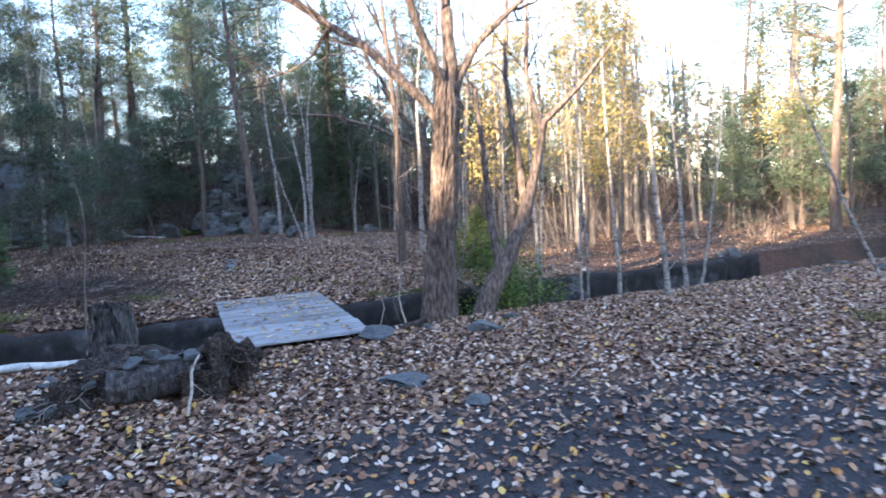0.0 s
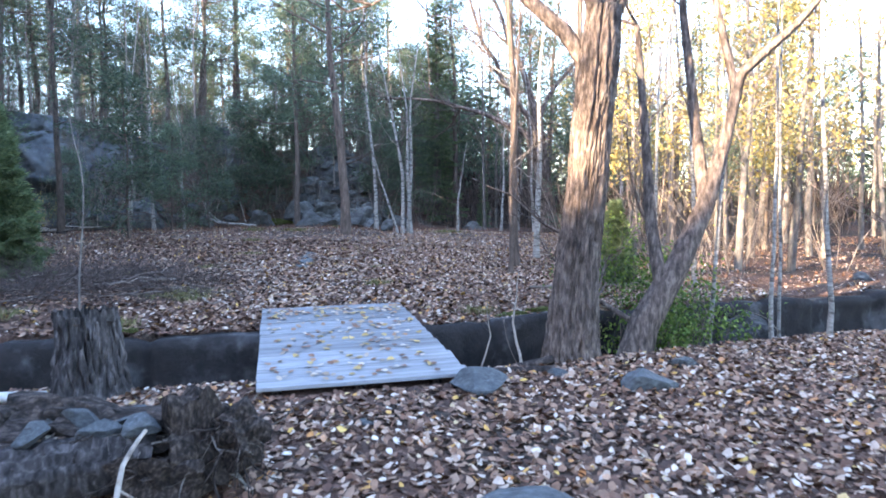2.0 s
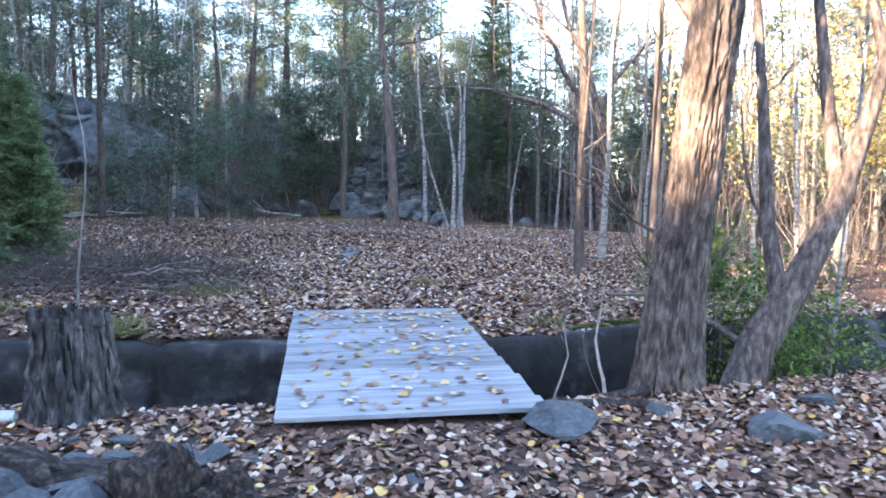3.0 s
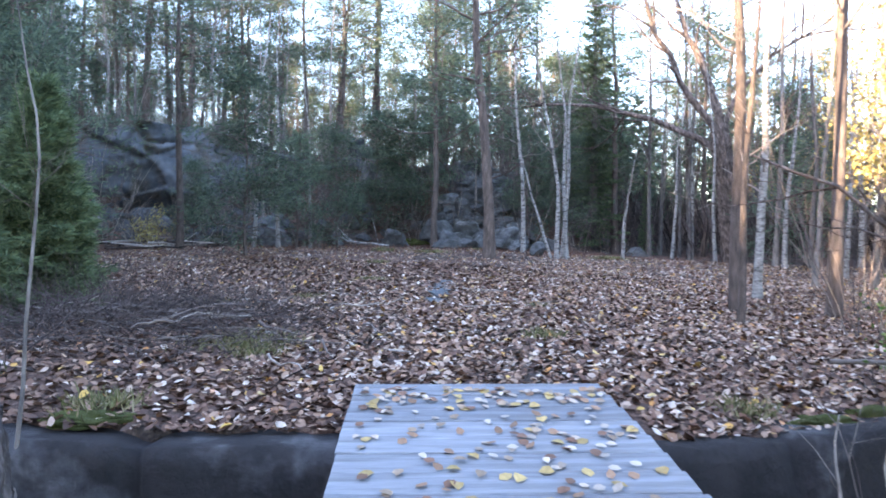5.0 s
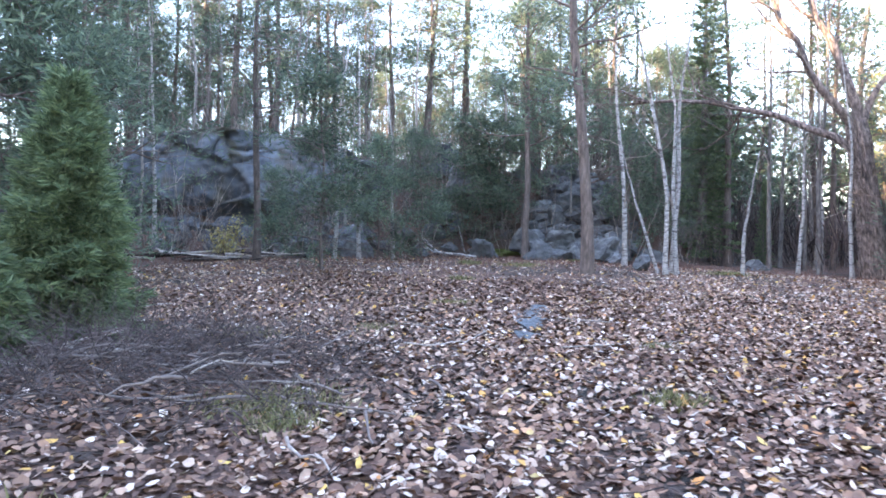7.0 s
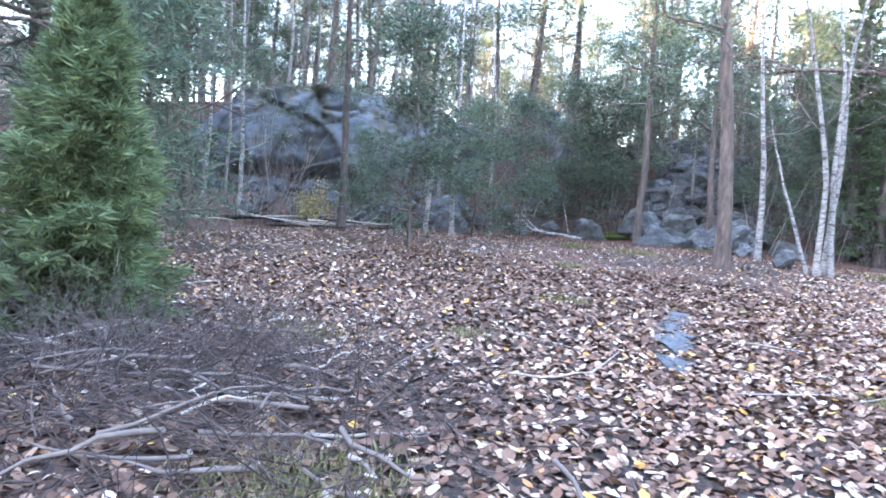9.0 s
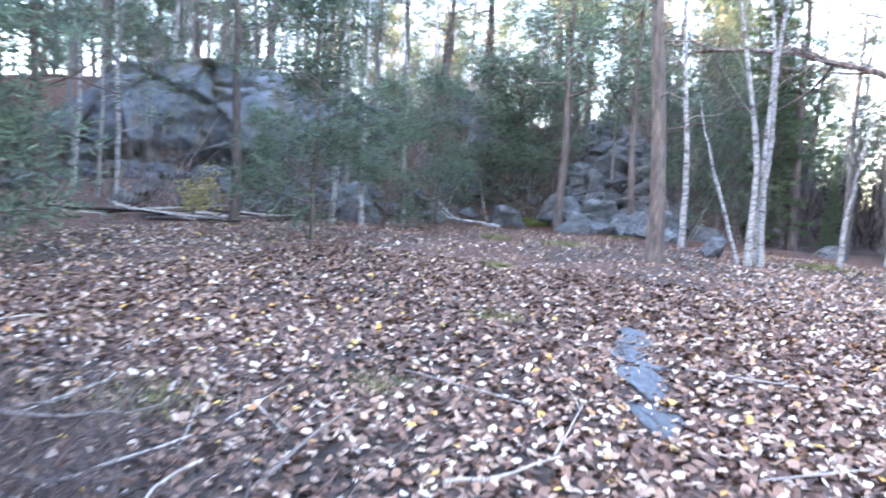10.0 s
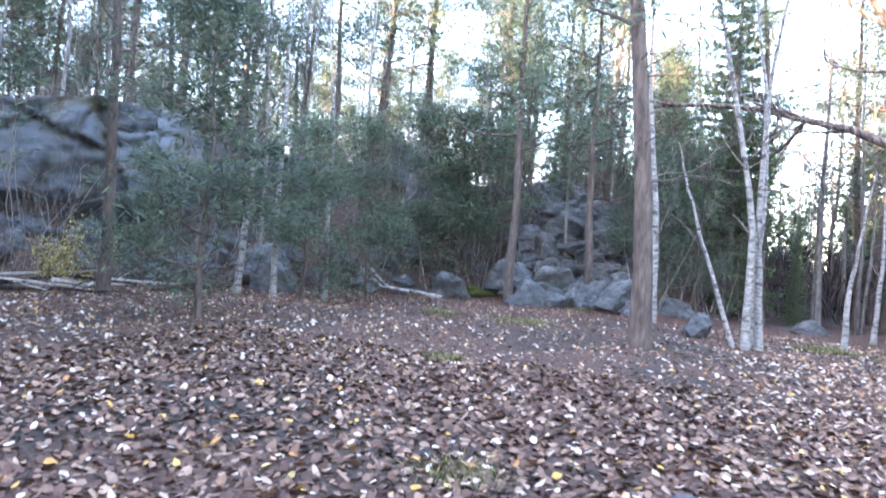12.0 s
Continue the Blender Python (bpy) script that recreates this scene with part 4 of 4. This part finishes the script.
def stump():
    """Broken stump: fluted flaring trunk with a ragged rim, and loose bark plates round it."""
    rng = np.random.default_rng(51)
    st = thing("tree_stump", "tall broken dark tree stump with shaggy grey bark", "stump", at=(-3.95, 7.95, H(-3.95, 7.95)))
    b = Build()
    furrowed(b, [(0, 0, -0.25), (0.0, 0, 0.0), (0.01, 0, 0.2), (0.0, 0.01, 0.45), (-0.02, 0, 0.66)], [0.37, 0.29, 0.235, 0.21, 0.205], 96, 46, 0.06, 51)
    ring = b.v[0][-96:]
    for k in range(96):
        ring[k, 2] += 0.09 * noise.noise(Vector((ring[k, 0] * 9, ring[k, 1] * 9, 4))) + 0.05 * noise.noise(Vector((ring[k, 0] * 30, ring[k, 1] * 30, 4)))
    part("trunk", b.mesh("trunk", STUMPBARK, False), st)
    c = Build()
    c.tube(np.array([(-0.02, 0.0, 0.58), (-0.02, 0, 0.6)]), [0.215, 0.01], 20, 0.3, rng)
    part("broken_top", c.mesh("broken_top", DEADWOOD), st)
    for k in range(60):
        a = rng.uniform(0, 6.28)
        p = Build()
        z0, ln = rng.uniform(0.0, 0.4), rng.uniform(0.12, 0.3)
        r = 0.218 + 0.14 * max(0, 0.3 - z0)
        p.tube(np.array([(r * math.cos(a), r * math.sin(a), z0), (r * 1.05 * math.cos(a + 0.03), r * 1.05 * math.sin(a + 0.03), z0 + ln / 2), (r * 0.95 * math.cos(a), r * 0.95 * math.sin(a), z0 + ln)]), [0.008, rng.uniform(0.014, 0.03), 0.007], 5)
        part("bark_plate", p.mesh("bark_plate", STUMPBARK, False), st)


def root_plate():
    """Rotten overturned log: a barked trunk length, a shaggy root knot at one end, torn roots over a hollow at the other."""
    rng = np.random.default_rng(52)
    rp = thing("rotten_log", "dark rotten overturned log with torn roots and soil", "log", at=(-2.7, 6.1, H(-2.7, 6.1)))
    rp.matrix_basis = rp.matrix_basis @ Matrix.Diagonal((0.78, 0.78, 0.72, 1))
    b = Build()
    x = np.linspace(-0.42, 0.5, 26)
    pts = np.c_[x, 0.42 * x - 0.05 + 0.02 * np.sin(x * 7), 0.24 + 0.02 * np.sin(x * 5)]
    b.tube(pts, 0.2 + 0.03 * rng.random(26), 30, 0.16, rng)
    part("trunk", b.mesh("trunk", STUMPBARK, False), rp)
    c = Build()
    c.tube(np.array([pts[0] + (0.01, 0, 0), pts[0] - (0.015, 0.006, 0)]), [0.2, 0.01], 18, 0.2, rng)
    part("cut_end", c.mesh("cut_end", GREYBARK), rp, "grey weathered cut end")
    clods = [(0.0, 0.22, 0.42, 1.0, 0.5, 0.3), (0.7, 0.26, 0.3, 0.5, 0.46, 0.62), (0.9, 0.34, 0.36, 0.34, 0.34, 0.4), (-0.62, -0.14, 0.34, 0.6, 0.4, 0.26), (-0.85, -0.42, 0.12, 0.42, 0.36, 0.34), (0.55, 0.05, 0.16, 0.4, 0.4, 0.36)]
    for k, (cx, cy, cz, sx, sy, sz) in enumerate(clods):
        part("root_clod", rock_mesh(96 + k, DEADWOOD, 4, 5, 0.34), rp, "clod of dark root soil").matrix_basis = pose(cx, cy, cz, 20 * k, 10, 20) @ Matrix.Diagonal((sx, sy, sz, 1))
    for k in range(120):
        t = Build()
        cx, cy, cz, sx, sy, sz = clods[k % 6]
        a, e = rng.uniform(0, 6.28), rng.uniform(-0.7, 0.8)
        way = np.array([math.cos(a), math.sin(a), e])
        limb_set(t, rng, np.array([cx, cy, cz]) + way * np.array([sx, sy, sz]) * 0.4, way + np.array([0, 0, -0.25]), rng.uniform(0.1, 0.42), rng.uniform(0.005, 0.014), 1, 4, 0.8, -0.12, 2)
        part("root", t.mesh("root", (DEADWOOD, GREYBARK, DEADWOOD)[k % 3]), rp)


stump()
root_plate()
for k, (x, y, z, s) in enumerate([(-2.85, 6.00, 0.36, 0.11), (-2.55, 6.10, 0.37, 0.1), (-2.35, 6.15, 0.38, 0.11), (-3.05, 6.05, 0.3, 0.1), (-2.70, 6.20, 0.38, 0.12), (-2.45, 6.27, 0.38, 0.1), (-3.15, 5.85, 0.22, 0.09), (-2.20, 6.30, 0.36, 0.09), (-2.90, 6.20, 0.34, 0.11), (-3.35, 5.75, 0.05, 0.14), (-3.60, 5.65, 0.04, 0.12)]):
    rock(STONES[k % 4], x, y, (s * 1.7, s * 1.3, s * 0.8), 47 * k, 12, -10, 0.4, "grey stone lying on rotten log and roots", group="stones on the rotten log", z=z)


# ---- leaning trunk and shrubs on the ditch bank ----
def leaning_tree():
    rng = np.random.default_rng(61)
    lt = thing("leaning_tree", "old leaning tree trunk with pale sunlit forked limbs", "tree", at=(0.5, 10.5, H(0.5, 10.1) - 0.1))
    b = Build()
    ln = np.array([(0, 0, -0.2), (0.15, 0.05, 0.35), (0.5, 0.15, 0.95), (0.8, 0.25, 1.6), (1.0, 0.3, 2.3), (1.15, 0.3, 3.0), (1.7, 0.3, 3.5), (2.3, 0.4, 4.2)])
    b.tube(ln, [0.19, 0.15, 0.12, 0.095, 0.07, 0.05, 0.038, 0.02], 18, 0.2, rng)
    part("trunk", b.mesh("trunk", OAKBARK), lt)
    for pts, r in (([(0.35, 0.1, 0.7), (0.25, 0.3, 1.4), (0.2, 0.4, 2.3), (0.1, 0.5, 3.6)], 0.08), ([(0.8, 0.25, 1.6), (0.75, 0.5, 2.4), (0.6, 0.6, 3.8), (0.7, 0.7, 5.2)], 0.07), ([(1.1, 0.3, 2.8), (0.9, 0.4, 3.8), (1.0, 0.5, 5.2)], 0.05), ([(0.15, 0.05, 0.3), (-0.35, 0.2, 0.6), (-0.7, 0.3, 1.3)], 0.035)):
        c = Build()
        c.tube(np.array(pts), np.linspace(r, r * 0.4, len(pts)), 9, 0.12, rng)
        for _ in range(5):
            k = rng.integers(1, len(pts))
            limb_set(c, rng, np.array(pts[k]), np.array([rng.normal(), rng.normal(), 0.8]), rng.uniform(0.6, 1.6), 0.018, 2, 4, 0.5, 0.15, 3)
        part("limb", c.mesh("limb", OAKBARK), lt)


leaning_tree()
for k, (x, y, r, tilt) in enumerate([(2.35, 11.95, 0.05, 0.1), (2.6, 12.2, 0.04, -0.1), (3.05, 11.95, 0.055, -0.15), (4.0, 12.05, 0.08, -0.3), (4.6, 13.0, 0.065, -0.2), (5.0, 13.4, 0.045, 0.5), (1.5, 11.6, 0.045, 0.2), (1.2, 13.6, 0.05, 0.1), (2.0, 14.4, 0.06, -0.1)]):
    place(birch(130 + k, [(0, 0, -0.25), (tilt * 0.3, 0, 0.5), (tilt, 0.1, 3), (tilt * 1.5, 0.2, 7)], r * 0.75, 7), x, y)
place(birch(150, [(0, 0, -0.25), (-0.9, 0, 1.6), (-1.6, 0.1, 3.6), (-2.4, 0.2, 6.5)], 0.042, 7, label="leaning pale birch with few bare twigs"), 8.8, 13.6)
sapling = place(birch(151, [(0, 0, -0.2), (-0.06, 0, 0.35), (-0.16, 0.02, 0.75), (-0.1, 0, 1.35)], 0.022, 4, PALEWOOD, "thin pale dead sapling on the ditch bank", "sapling", False), -0.54, 9.85)
place(birch(152, [(0, 0, -0.3), (0.08, 0, 0.4), (0.2, 0.02, 0.8), (0.2, 0, 1.2)], 0.014, 3, PALEWOOD, "thin pale dead sapling on the ditch bank", "sapling", False), -1.1, 9.65)
for k, (x, y, h) in enumerate([(-4.85, 8.95, 2.2), (-7.2, 7.9, 2.6)]):
    place(birch(160 + k, [(0, 0, -0.3), (0.02, 0, h * 0.4), (0.04, 0.02, h), (-0.1, 0, h * 1.5)], 0.015, 5, GREYBARK, "thin grey sapling beside the ditch", "sapling", False), x, y)
green = shrub(71, 1.3, 9, "leafy_shrub", "bright green leafy shrub beside a leaning trunk", GREENLEAF, 16)
place(green, 0.85, 11.3)
copy_to(green, 1.35, 11.4, 80, 0.9)
copy_to(green, 0.2, 11.6, 180, 0.7)
yellow = place(shrub(72, 0.9, 6, "yellow_shrub", "small shrub with yellow autumn leaves", YELLOWLEAF, 12), -15.2, 20.9)
bare = [shrub(73, 1.8, 10), shrub(74, 1.2, 12), shrub(75, 2.6, 7)]
place(bare[0], -12.9, 25.0)
place(bare[1], -7.4, 29.6)
place(bare[2], -15.2, 23.8)
scatter(bare, 130, (-23, 4, 18, 44), lambda x, y: 0.4 < edge(x, y) < 8, 0.7, "bare shrubs along the wood")
scatter(bare, 46, (-1, 12, 11, 40), lambda x, y: side_of(WALL_LINE, np.float64(x), np.float64(y)) > 0.6 and edge(x, y) < 0 and x > 0.3, 0.8, "bare shrubs beyond the ditch", 0.6, 1.3)
scatter(bare, 26, (-13, -5.5, 5.5, 13), lambda x, y: side_of(WALL_LINE, np.float64(x), np.float64(y)) > 0.8 and x < -0.4 * y - 5.2, 0.8, "bare shrubs beside the ditch", 0.5, 1.0)
golden = [shrub(76, 3.2, 7, "golden_shrub", "tall sunlit shrub with sparse yellow leaves", YELLOWLEAF, 5), shrub(77, 4.2, 5, "golden_shrub", "tall sunlit shrub with sparse yellow leaves", YELLOWLEAF, 4)]
place(golden[0], 2.9, 16.2)
place(golden[1], 4.4, 18.8)
scatter(golden, 12, (1, 26, 15, 36), lambda x, y: side_of(WALL_LINE, np.float64(x), np.float64(y)) > 0.8 and edge(x, y) < -1, 1.2, "golden shrubs beyond the ditch", 0.7, 1.7)

scatter(bare, 60, (-17, -10, 22, 34), lambda x, y: 0.5 < edge(x, y) < 6, 0.5, "bare shrubs between the rocks", 0.5, 1.1)
scatter([pines[0], pines[2], pines[4]], 15, (-30, -9, 24, 50), lambda x, y: edge(x, y) > 6.2 and y < 0.9 * (x + 20) + 36, 1.5, "pines above the rock face", 0.9, 1.25)


# ---- brush heap, sticks ----
def brush_heap():
    rng = np.random.default_rng(81)
    bh = thing("brush_heap", "low heap of grey dead brushwood on the leafy ground", "brushwood", at=(-6.4, 11.55, H(-6.4, 11.55)))
    fine = Build()
    for k in range(980):
        x, y = rng.normal() * 0.95 - 0.15, rng.normal() * 0.8
        z = H(-6.4 + x, 11.55 + y) - H(-6.4, 11.55) + rng.uniform(0, 0.22) * math.exp(-(x * x + y * y) / 2)
        a = rng.uniform(0, 6.283)
        d = np.array([math.cos(a), math.sin(a), rng.uniform(-0.1, 0.75)])
        limb_set(fine, rng, (x, y, z), d, rng.uniform(0.22, 0.7), rng.uniform(0.0025, 0.006), 1, 3, 0.7, 0.05, 3)
    tagged(part("brushwood", fine.mesh("brushwood", BRUSH), bh, "tangle of fine grey twigs"), kind="stuff")
    for k in range(58):
        x, y = rng.normal() * 0.9, rng.normal() * 0.6
        z = H(-6.4 + x, 11.55 + y) - H(-6.4, 11.55) + rng.uniform(0.04, 0.2)
        a = rng.uniform(0, 6.283)
        ln = rng.uniform(0.3, 0.9)
        s = Build()
        s.tube(wobble((x, y, z), (x + ln * math.cos(a), y + ln * math.sin(a), z + rng.uniform(-0.08, 0.1)), 6, 0.02, rng), np.linspace(rng.uniform(0.009, 0.017), 0.005, 6), 5)
        part("stick", s.mesh("stick", (TWIG, TWIG, PALEWOOD)[k % 3]), bh)


brush_heap()
rs = np.random.default_rng(83)
for k in range(26):
    x, y = rs.uniform(-18.6, -14.2), 0.0
    y = 20.0 + 0.75 * (x + 16.5) + rs.uniform(-0.6, 0.5)
    a, ln = rs.normal() * 0.5 + 0.4, rs.uniform(0.7, 2.2)
    branch_thing("fallen_branch", "grey dead branch lying below the rock face", [(x, y, rs.uniform(0.03, 0.25)), (x + ln * math.cos(a), y + ln * math.sin(a), rs.uniform(0.03, 0.3))], rs.uniform(0.02, 0.05), 0.015, (PALEWOOD, DEADWOOD)[k % 2], 1, 200 + k, 6)
for k in range(14):
    x, y = rs.uniform(-7.5, -2.8), rs.uniform(11, 16.5)
    a, ln = rs.uniform(0, 6.28), rs.uniform(0.3, 0.9)
    branch_thing("stick", "thin pale stick lying among the leaves", [(x, y, 0.02), (x + ln * math.cos(a), y + ln * math.sin(a), 0.04)], 0.009, 0.004, PALEWOOD, 1, 240 + k, 5, "stick")


# ---- grass and moss ----
def grass_tuft(seed, n, spread, tall):
    rng = np.random.default_rng(seed)
    g = Build()
    base = np.c_[rng.normal(size=(n, 2)) * spread, np.zeros(n)]
    g.blades(base, np.c_[rng.normal(size=(n, 2)) * 0.5, np.ones(n)], rng.uniform(0.4, 1.0, n) * tall, 0.006, rng)
    return g.mesh("grass_tuft", GRASS, False)


TUFT = [grass_tuft(1, 420, 0.22, 0.16), grass_tuft(2, 260, 0.12, 0.2)]
for k, (x, y, s) in enumerate([(-5.0, 11.4, 1.0), (-4.8, 11.0, 0.9), (-5.3, 11.2, 0.8), (-2.8, 12.7, 0.8), (-7.1, 13.1, 0.9), (-3.3, 14.6, 0.6), (-3.7, 25.6, 1.2), (-7.9, 19.7, 0.9), (-6.5, 16.5, 0.7), (-1.2, 11.0, 0.8), (-6.9, 9.3, 1.2), (-6.2, 9.5, 1.1), (-6.2, 14.2, 0.7), (-4.8, 9.5, 0.9), (6.5, 9.0, 1.3), (5.2, 8.2, 1.1), (-8.2, 23.6, 1.2), (-9.5, 23.4, 1.2)]):
    t = new("grass_tuft", TUFT[k % 2])
    t.matrix_basis = pose(x, y, H(x, y) - 0.01, 0, 0, 60 * k) @ Matrix.Diagonal((s, s, s * 0.8, 1))
    tagged(t, "tuft of yellowish green grass among fallen leaves", "grass", "grass tufts", "stuff")
for k, (x, y, sx, sy, sz) in enumerate([(-0.75, 11.0, 0.3, 0.18, 0.1), (-0.4, 11.25, 0.3, 0.18, 0.12), (-6.0, 8.95, 0.22, 0.14, 0.08), (-6.5, 8.8, 0.2, 0.12, 0.07), (-7.0, 8.5, 0.2, 0.12, 0.08), (-3.6, 25.9, 0.7, 0.4, 0.1), (-8.3, 28.6, 0.8, 0.3, 0.1), (-10.9, 29.6, 0.9, 0.6, 0.25), (-4.7, 9.3, 0.3, 0.15, 0.08)]):
    rock(rock_mesh(300 + k, MOSS, 4, 2, 0.35), x, y, (sx * 1.1, sy * 0.9, sz * 0.8), 25, sink=0.5, label="cushion of yellow-green moss on the ground", name="moss_cushion")


# ---- heather stems at the back of the field ----
def stems(count, seed):
    rng = np.random.default_rng(seed)
    g = Build()
    x, y = rng.uniform(-17, 0, count * 4), rng.uniform(10, 30, count * 4)
    e = side_of(EDGE_LINE, x, y)
    ok = (e < 0.6) & (e > -7) & (rng.random(count * 4) < np.clip((e + 7) / 6, 0.1, 1))
    x, y = x[ok][:count], y[ok][:count]
    base = np.c_[x, y, height(x, y) - 0.01]
    g.blades(base, np.c_[rng.normal(size=(len(x), 2)) * 0.5, np.ones(len(x))], rng.uniform(0.06, 0.2, len(x)), 0.004, rng)
    return g.mesh("heather", material("reddish_stem", [(0.0, (0.09, 0.04, 0.03)), (0.5, (0.17, 0.08, 0.06)), (1.0, (0.26, 0.15, 0.1))], 4, 2, 0.9, 0, island=True), False)


tagged(new("heather", stems(9000, 5)), "low reddish-brown dry stems at the field's back", "undergrowth", kind="stuff")


# ---- fallen leaves ----
def leaf_arrays(x, y, z, rng, smin=0.028, smax=0.066, lift=0.018, tilt=0.35):
    n = len(x)
    ln = rng.uniform(smin, smax, n)
    wd = ln * rng.uniform(0.26, 0.42, n)
    shape = np.array([(0, -0.5, 0), (1, -0.18, 1), (0.85, 0.2, 1), (0, 0.5, 0), (-0.85, 0.2, 1), (-1, -0.18, 1)])
    fold = rng.uniform(-0.25, 0.5, n)
    v = np.zeros((n, 6, 3))
    v[:, :, 0] = shape[None, :, 0] * wd[:, None]
    v[:, :, 1] = shape[None, :, 1] * ln[:, None]
    v[:, :, 2] = shape[None, :, 2] * (wd * fold)[:, None] + (shape[None, :, 1] ** 2) * (ln * rng.uniform(-0.5, 0.7, n))[:, None]
    a, tx, ty = rng.uniform(0, 6.283, n), rng.normal(size=n) * tilt, rng.normal(size=n) * tilt
    v[:, :, 2] += v[:, :, 0] * tx[:, None] + v[:, :, 1] * ty[:, None]
    c, s = np.cos(a)[:, None], np.sin(a)[:, None]
    vx, vy = v[:, :, 0] * c - v[:, :, 1] * s, v[:, :, 0] * s + v[:, :, 1] * c
    v[:, :, 0], v[:, :, 1] = vx + x[:, None], vy + y[:, None]
    v[:, :, 2] += (z + rng.uniform(0.006, lift, n))[:, None]
    return v


def leaf_mesh(name, v, mat=None):
    n = len(v)
    i = np.arange(n)[:, None] * 6
    f = np.concatenate([i + np.array([[0, 1, 2, 3]]), i + np.array([[0, 3, 4, 5]])])
    return quads_mesh(name, v.reshape(-1, 3), f, mat or LEAF)


rl = np.random.default_rng(404)


def strew(name, label, count, x0, x1, y0, y1, keep, mat=None, **kw):
    x, y = rl.uniform(x0, x1, count), rl.uniform(y0, y1, count)
    ok = keep(x, y)
    x, y = x[ok], y[ok]
    tagged(new(name, leaf_mesh(name, leaf_arrays(x, y, height(x, y), rl, **kw), mat)), label, "leaves", kind="stuff")


def on_deck(x, y):
    u, v = bridge_uv(x, y)
    return (u > -0.84) & (u < 0.88) & (v > -1.25) & (v < 1.0)


def track(x, y):
    return (np.abs(y - 3.6 - 0.25 * x) < 1.9 + 0.5 * np.sin(x * 1.3)) & (x > -1.2)


strew("fallen_leaves", "pale brown and yellow fallen leaves on the near bank", 170000, -9, 13, -2, 17,
      lambda x, y: (side_of(WALL_LINE, x, y) < -0.1) & ~on_deck(x, y) & ((rl.random(len(x)) < 0.55) | ~track(x, y)) & (rl.random(len(x)) < np.clip((x + 9) / 2, 0, 1) * np.clip((y + 2) / 2, 0, 1) * np.clip((13 - x) / 4, 0, 1)), smin=0.032, smax=0.074, lift=0.03)
strew("fallen_leaves", "pale and brown fallen leaves covering the field", 160000, -15, 3, 8, 28.5,
      lambda x, y: (side_of(WALL_LINE, x, y) > 0.05) & ~on_deck(x, y) & (side_of(EDGE_LINE, x, y) < 1.0) & (rl.random(len(x)) < np.clip(1.25 - np.maximum(0, y + 0.3 * x - 11) * 0.075, 0.3, 1) * (1 - 0.68 * ease(12.5, 15.5, y) * ease(-3.5, -6.0, x)) * (1 - 0.7 * ease(-4.0, -5.4, x) * ease(14.0, 12.5, y))), smin=0.032, smax=0.074, lift=0.03)
strew("fallen_leaves", "scattered brown leaves on the wooded slope", 16000, -20, 8, 14, 38, lambda x, y: side_of(EDGE_LINE, x, y) > 0.5, smax=0.09)
strew("fallen_leaves", "scattered brown leaves beyond the ditch", 26000, -1, 16, 9, 28, lambda x, y: (side_of(WALL_LINE, x, y) > 0.1) & (side_of(EDGE_LINE, x, y) < 0))

strew("rotting_leaves", "dark brown rotting leaves under the fresh ones on the near bank", 46000, -6, 7, 1, 12,
      lambda x, y: (side_of(WALL_LINE, x, y) < -0.1) & ~on_deck(x, y) & ((rl.random(len(x)) < 0.12) | ~track(x, y)), DARKLEAF, smin=0.04, smax=0.09, lift=0.01)
strew("rotting_leaves", "dark brown rotting leaves under the fresh ones on the field", 52000, -11, 1, 9, 20,
      lambda x, y: (side_of(WALL_LINE, x, y) > 0.02) & ~on_deck(x, y), DARKLEAF, smin=0.04, smax=0.09, lift=0.01)

# single leaves near the walk
SINGLE = []
for k in range(12):
    SINGLE.append(leaf_mesh("leaf", leaf_arrays(np.zeros(1), np.zeros(1), np.zeros(1), rl, 0.045, 0.072, 0.01, 0.2)))
for k, me in enumerate(SINGLE):
    c = [(0.44, 0.34, 0.26), (0.3, 0.17, 0.1), (0.5, 0.41, 0.33), (0.2, 0.1, 0.06), (0.38, 0.26, 0.17), (0.46, 0.31, 0.12)][k % 6]
    if k < 6:
        SINGLE_MAT = material("single_leaf", [(0.3, tuple(0.75 * q for q in c)), (0.7, tuple(min(1.0, 1.15 * q) for q in c))], 40, 4, 0.6, 0.2, obj_random=0.3)
        me.materials[0] = SINGLE_MAT
    else:
        me.materials[0] = SINGLE[k - 6].materials[0]
bridge = bpy.data.objects["footbridge"]
for k in range(290):
    u, v = rl.uniform(-0.76, 0.72), 1.15 - 2.3 * rl.random() ** 1.5
    lf = part("leaf", SINGLE[k % 12], bridge)
    lf.matrix_basis = pose(u, v, 0.024, 0, 0, rl.uniform(0, 360)) @ Matrix.Diagonal((1.15, 1.1, 0.7, 1))
for k in range(140):
    y = rl.uniform(10.6, 17.5)
    x = -3.0 - 0.45 * (y - 10) + rl.normal() * 1.1
    lf = part("leaf", SINGLE[k % 12], ground)
    lf.matrix_basis = pose(x, y, H(x, y) + 0.012, 0, 0, rl.uniform(0, 360))
log = bpy.data.objects["rotten_log"]
for k in range(46):
    a = rl.uniform(-0.85, 0.75)
    lf = part("leaf", SINGLE[k % 12], log)
    lf.matrix_basis = pose(a, 0.42 * a + rl.normal() * 0.07, 0.43 + 0.05 * a + rl.uniform(0, 0.05), 0, 0, rl.uniform(0, 360))
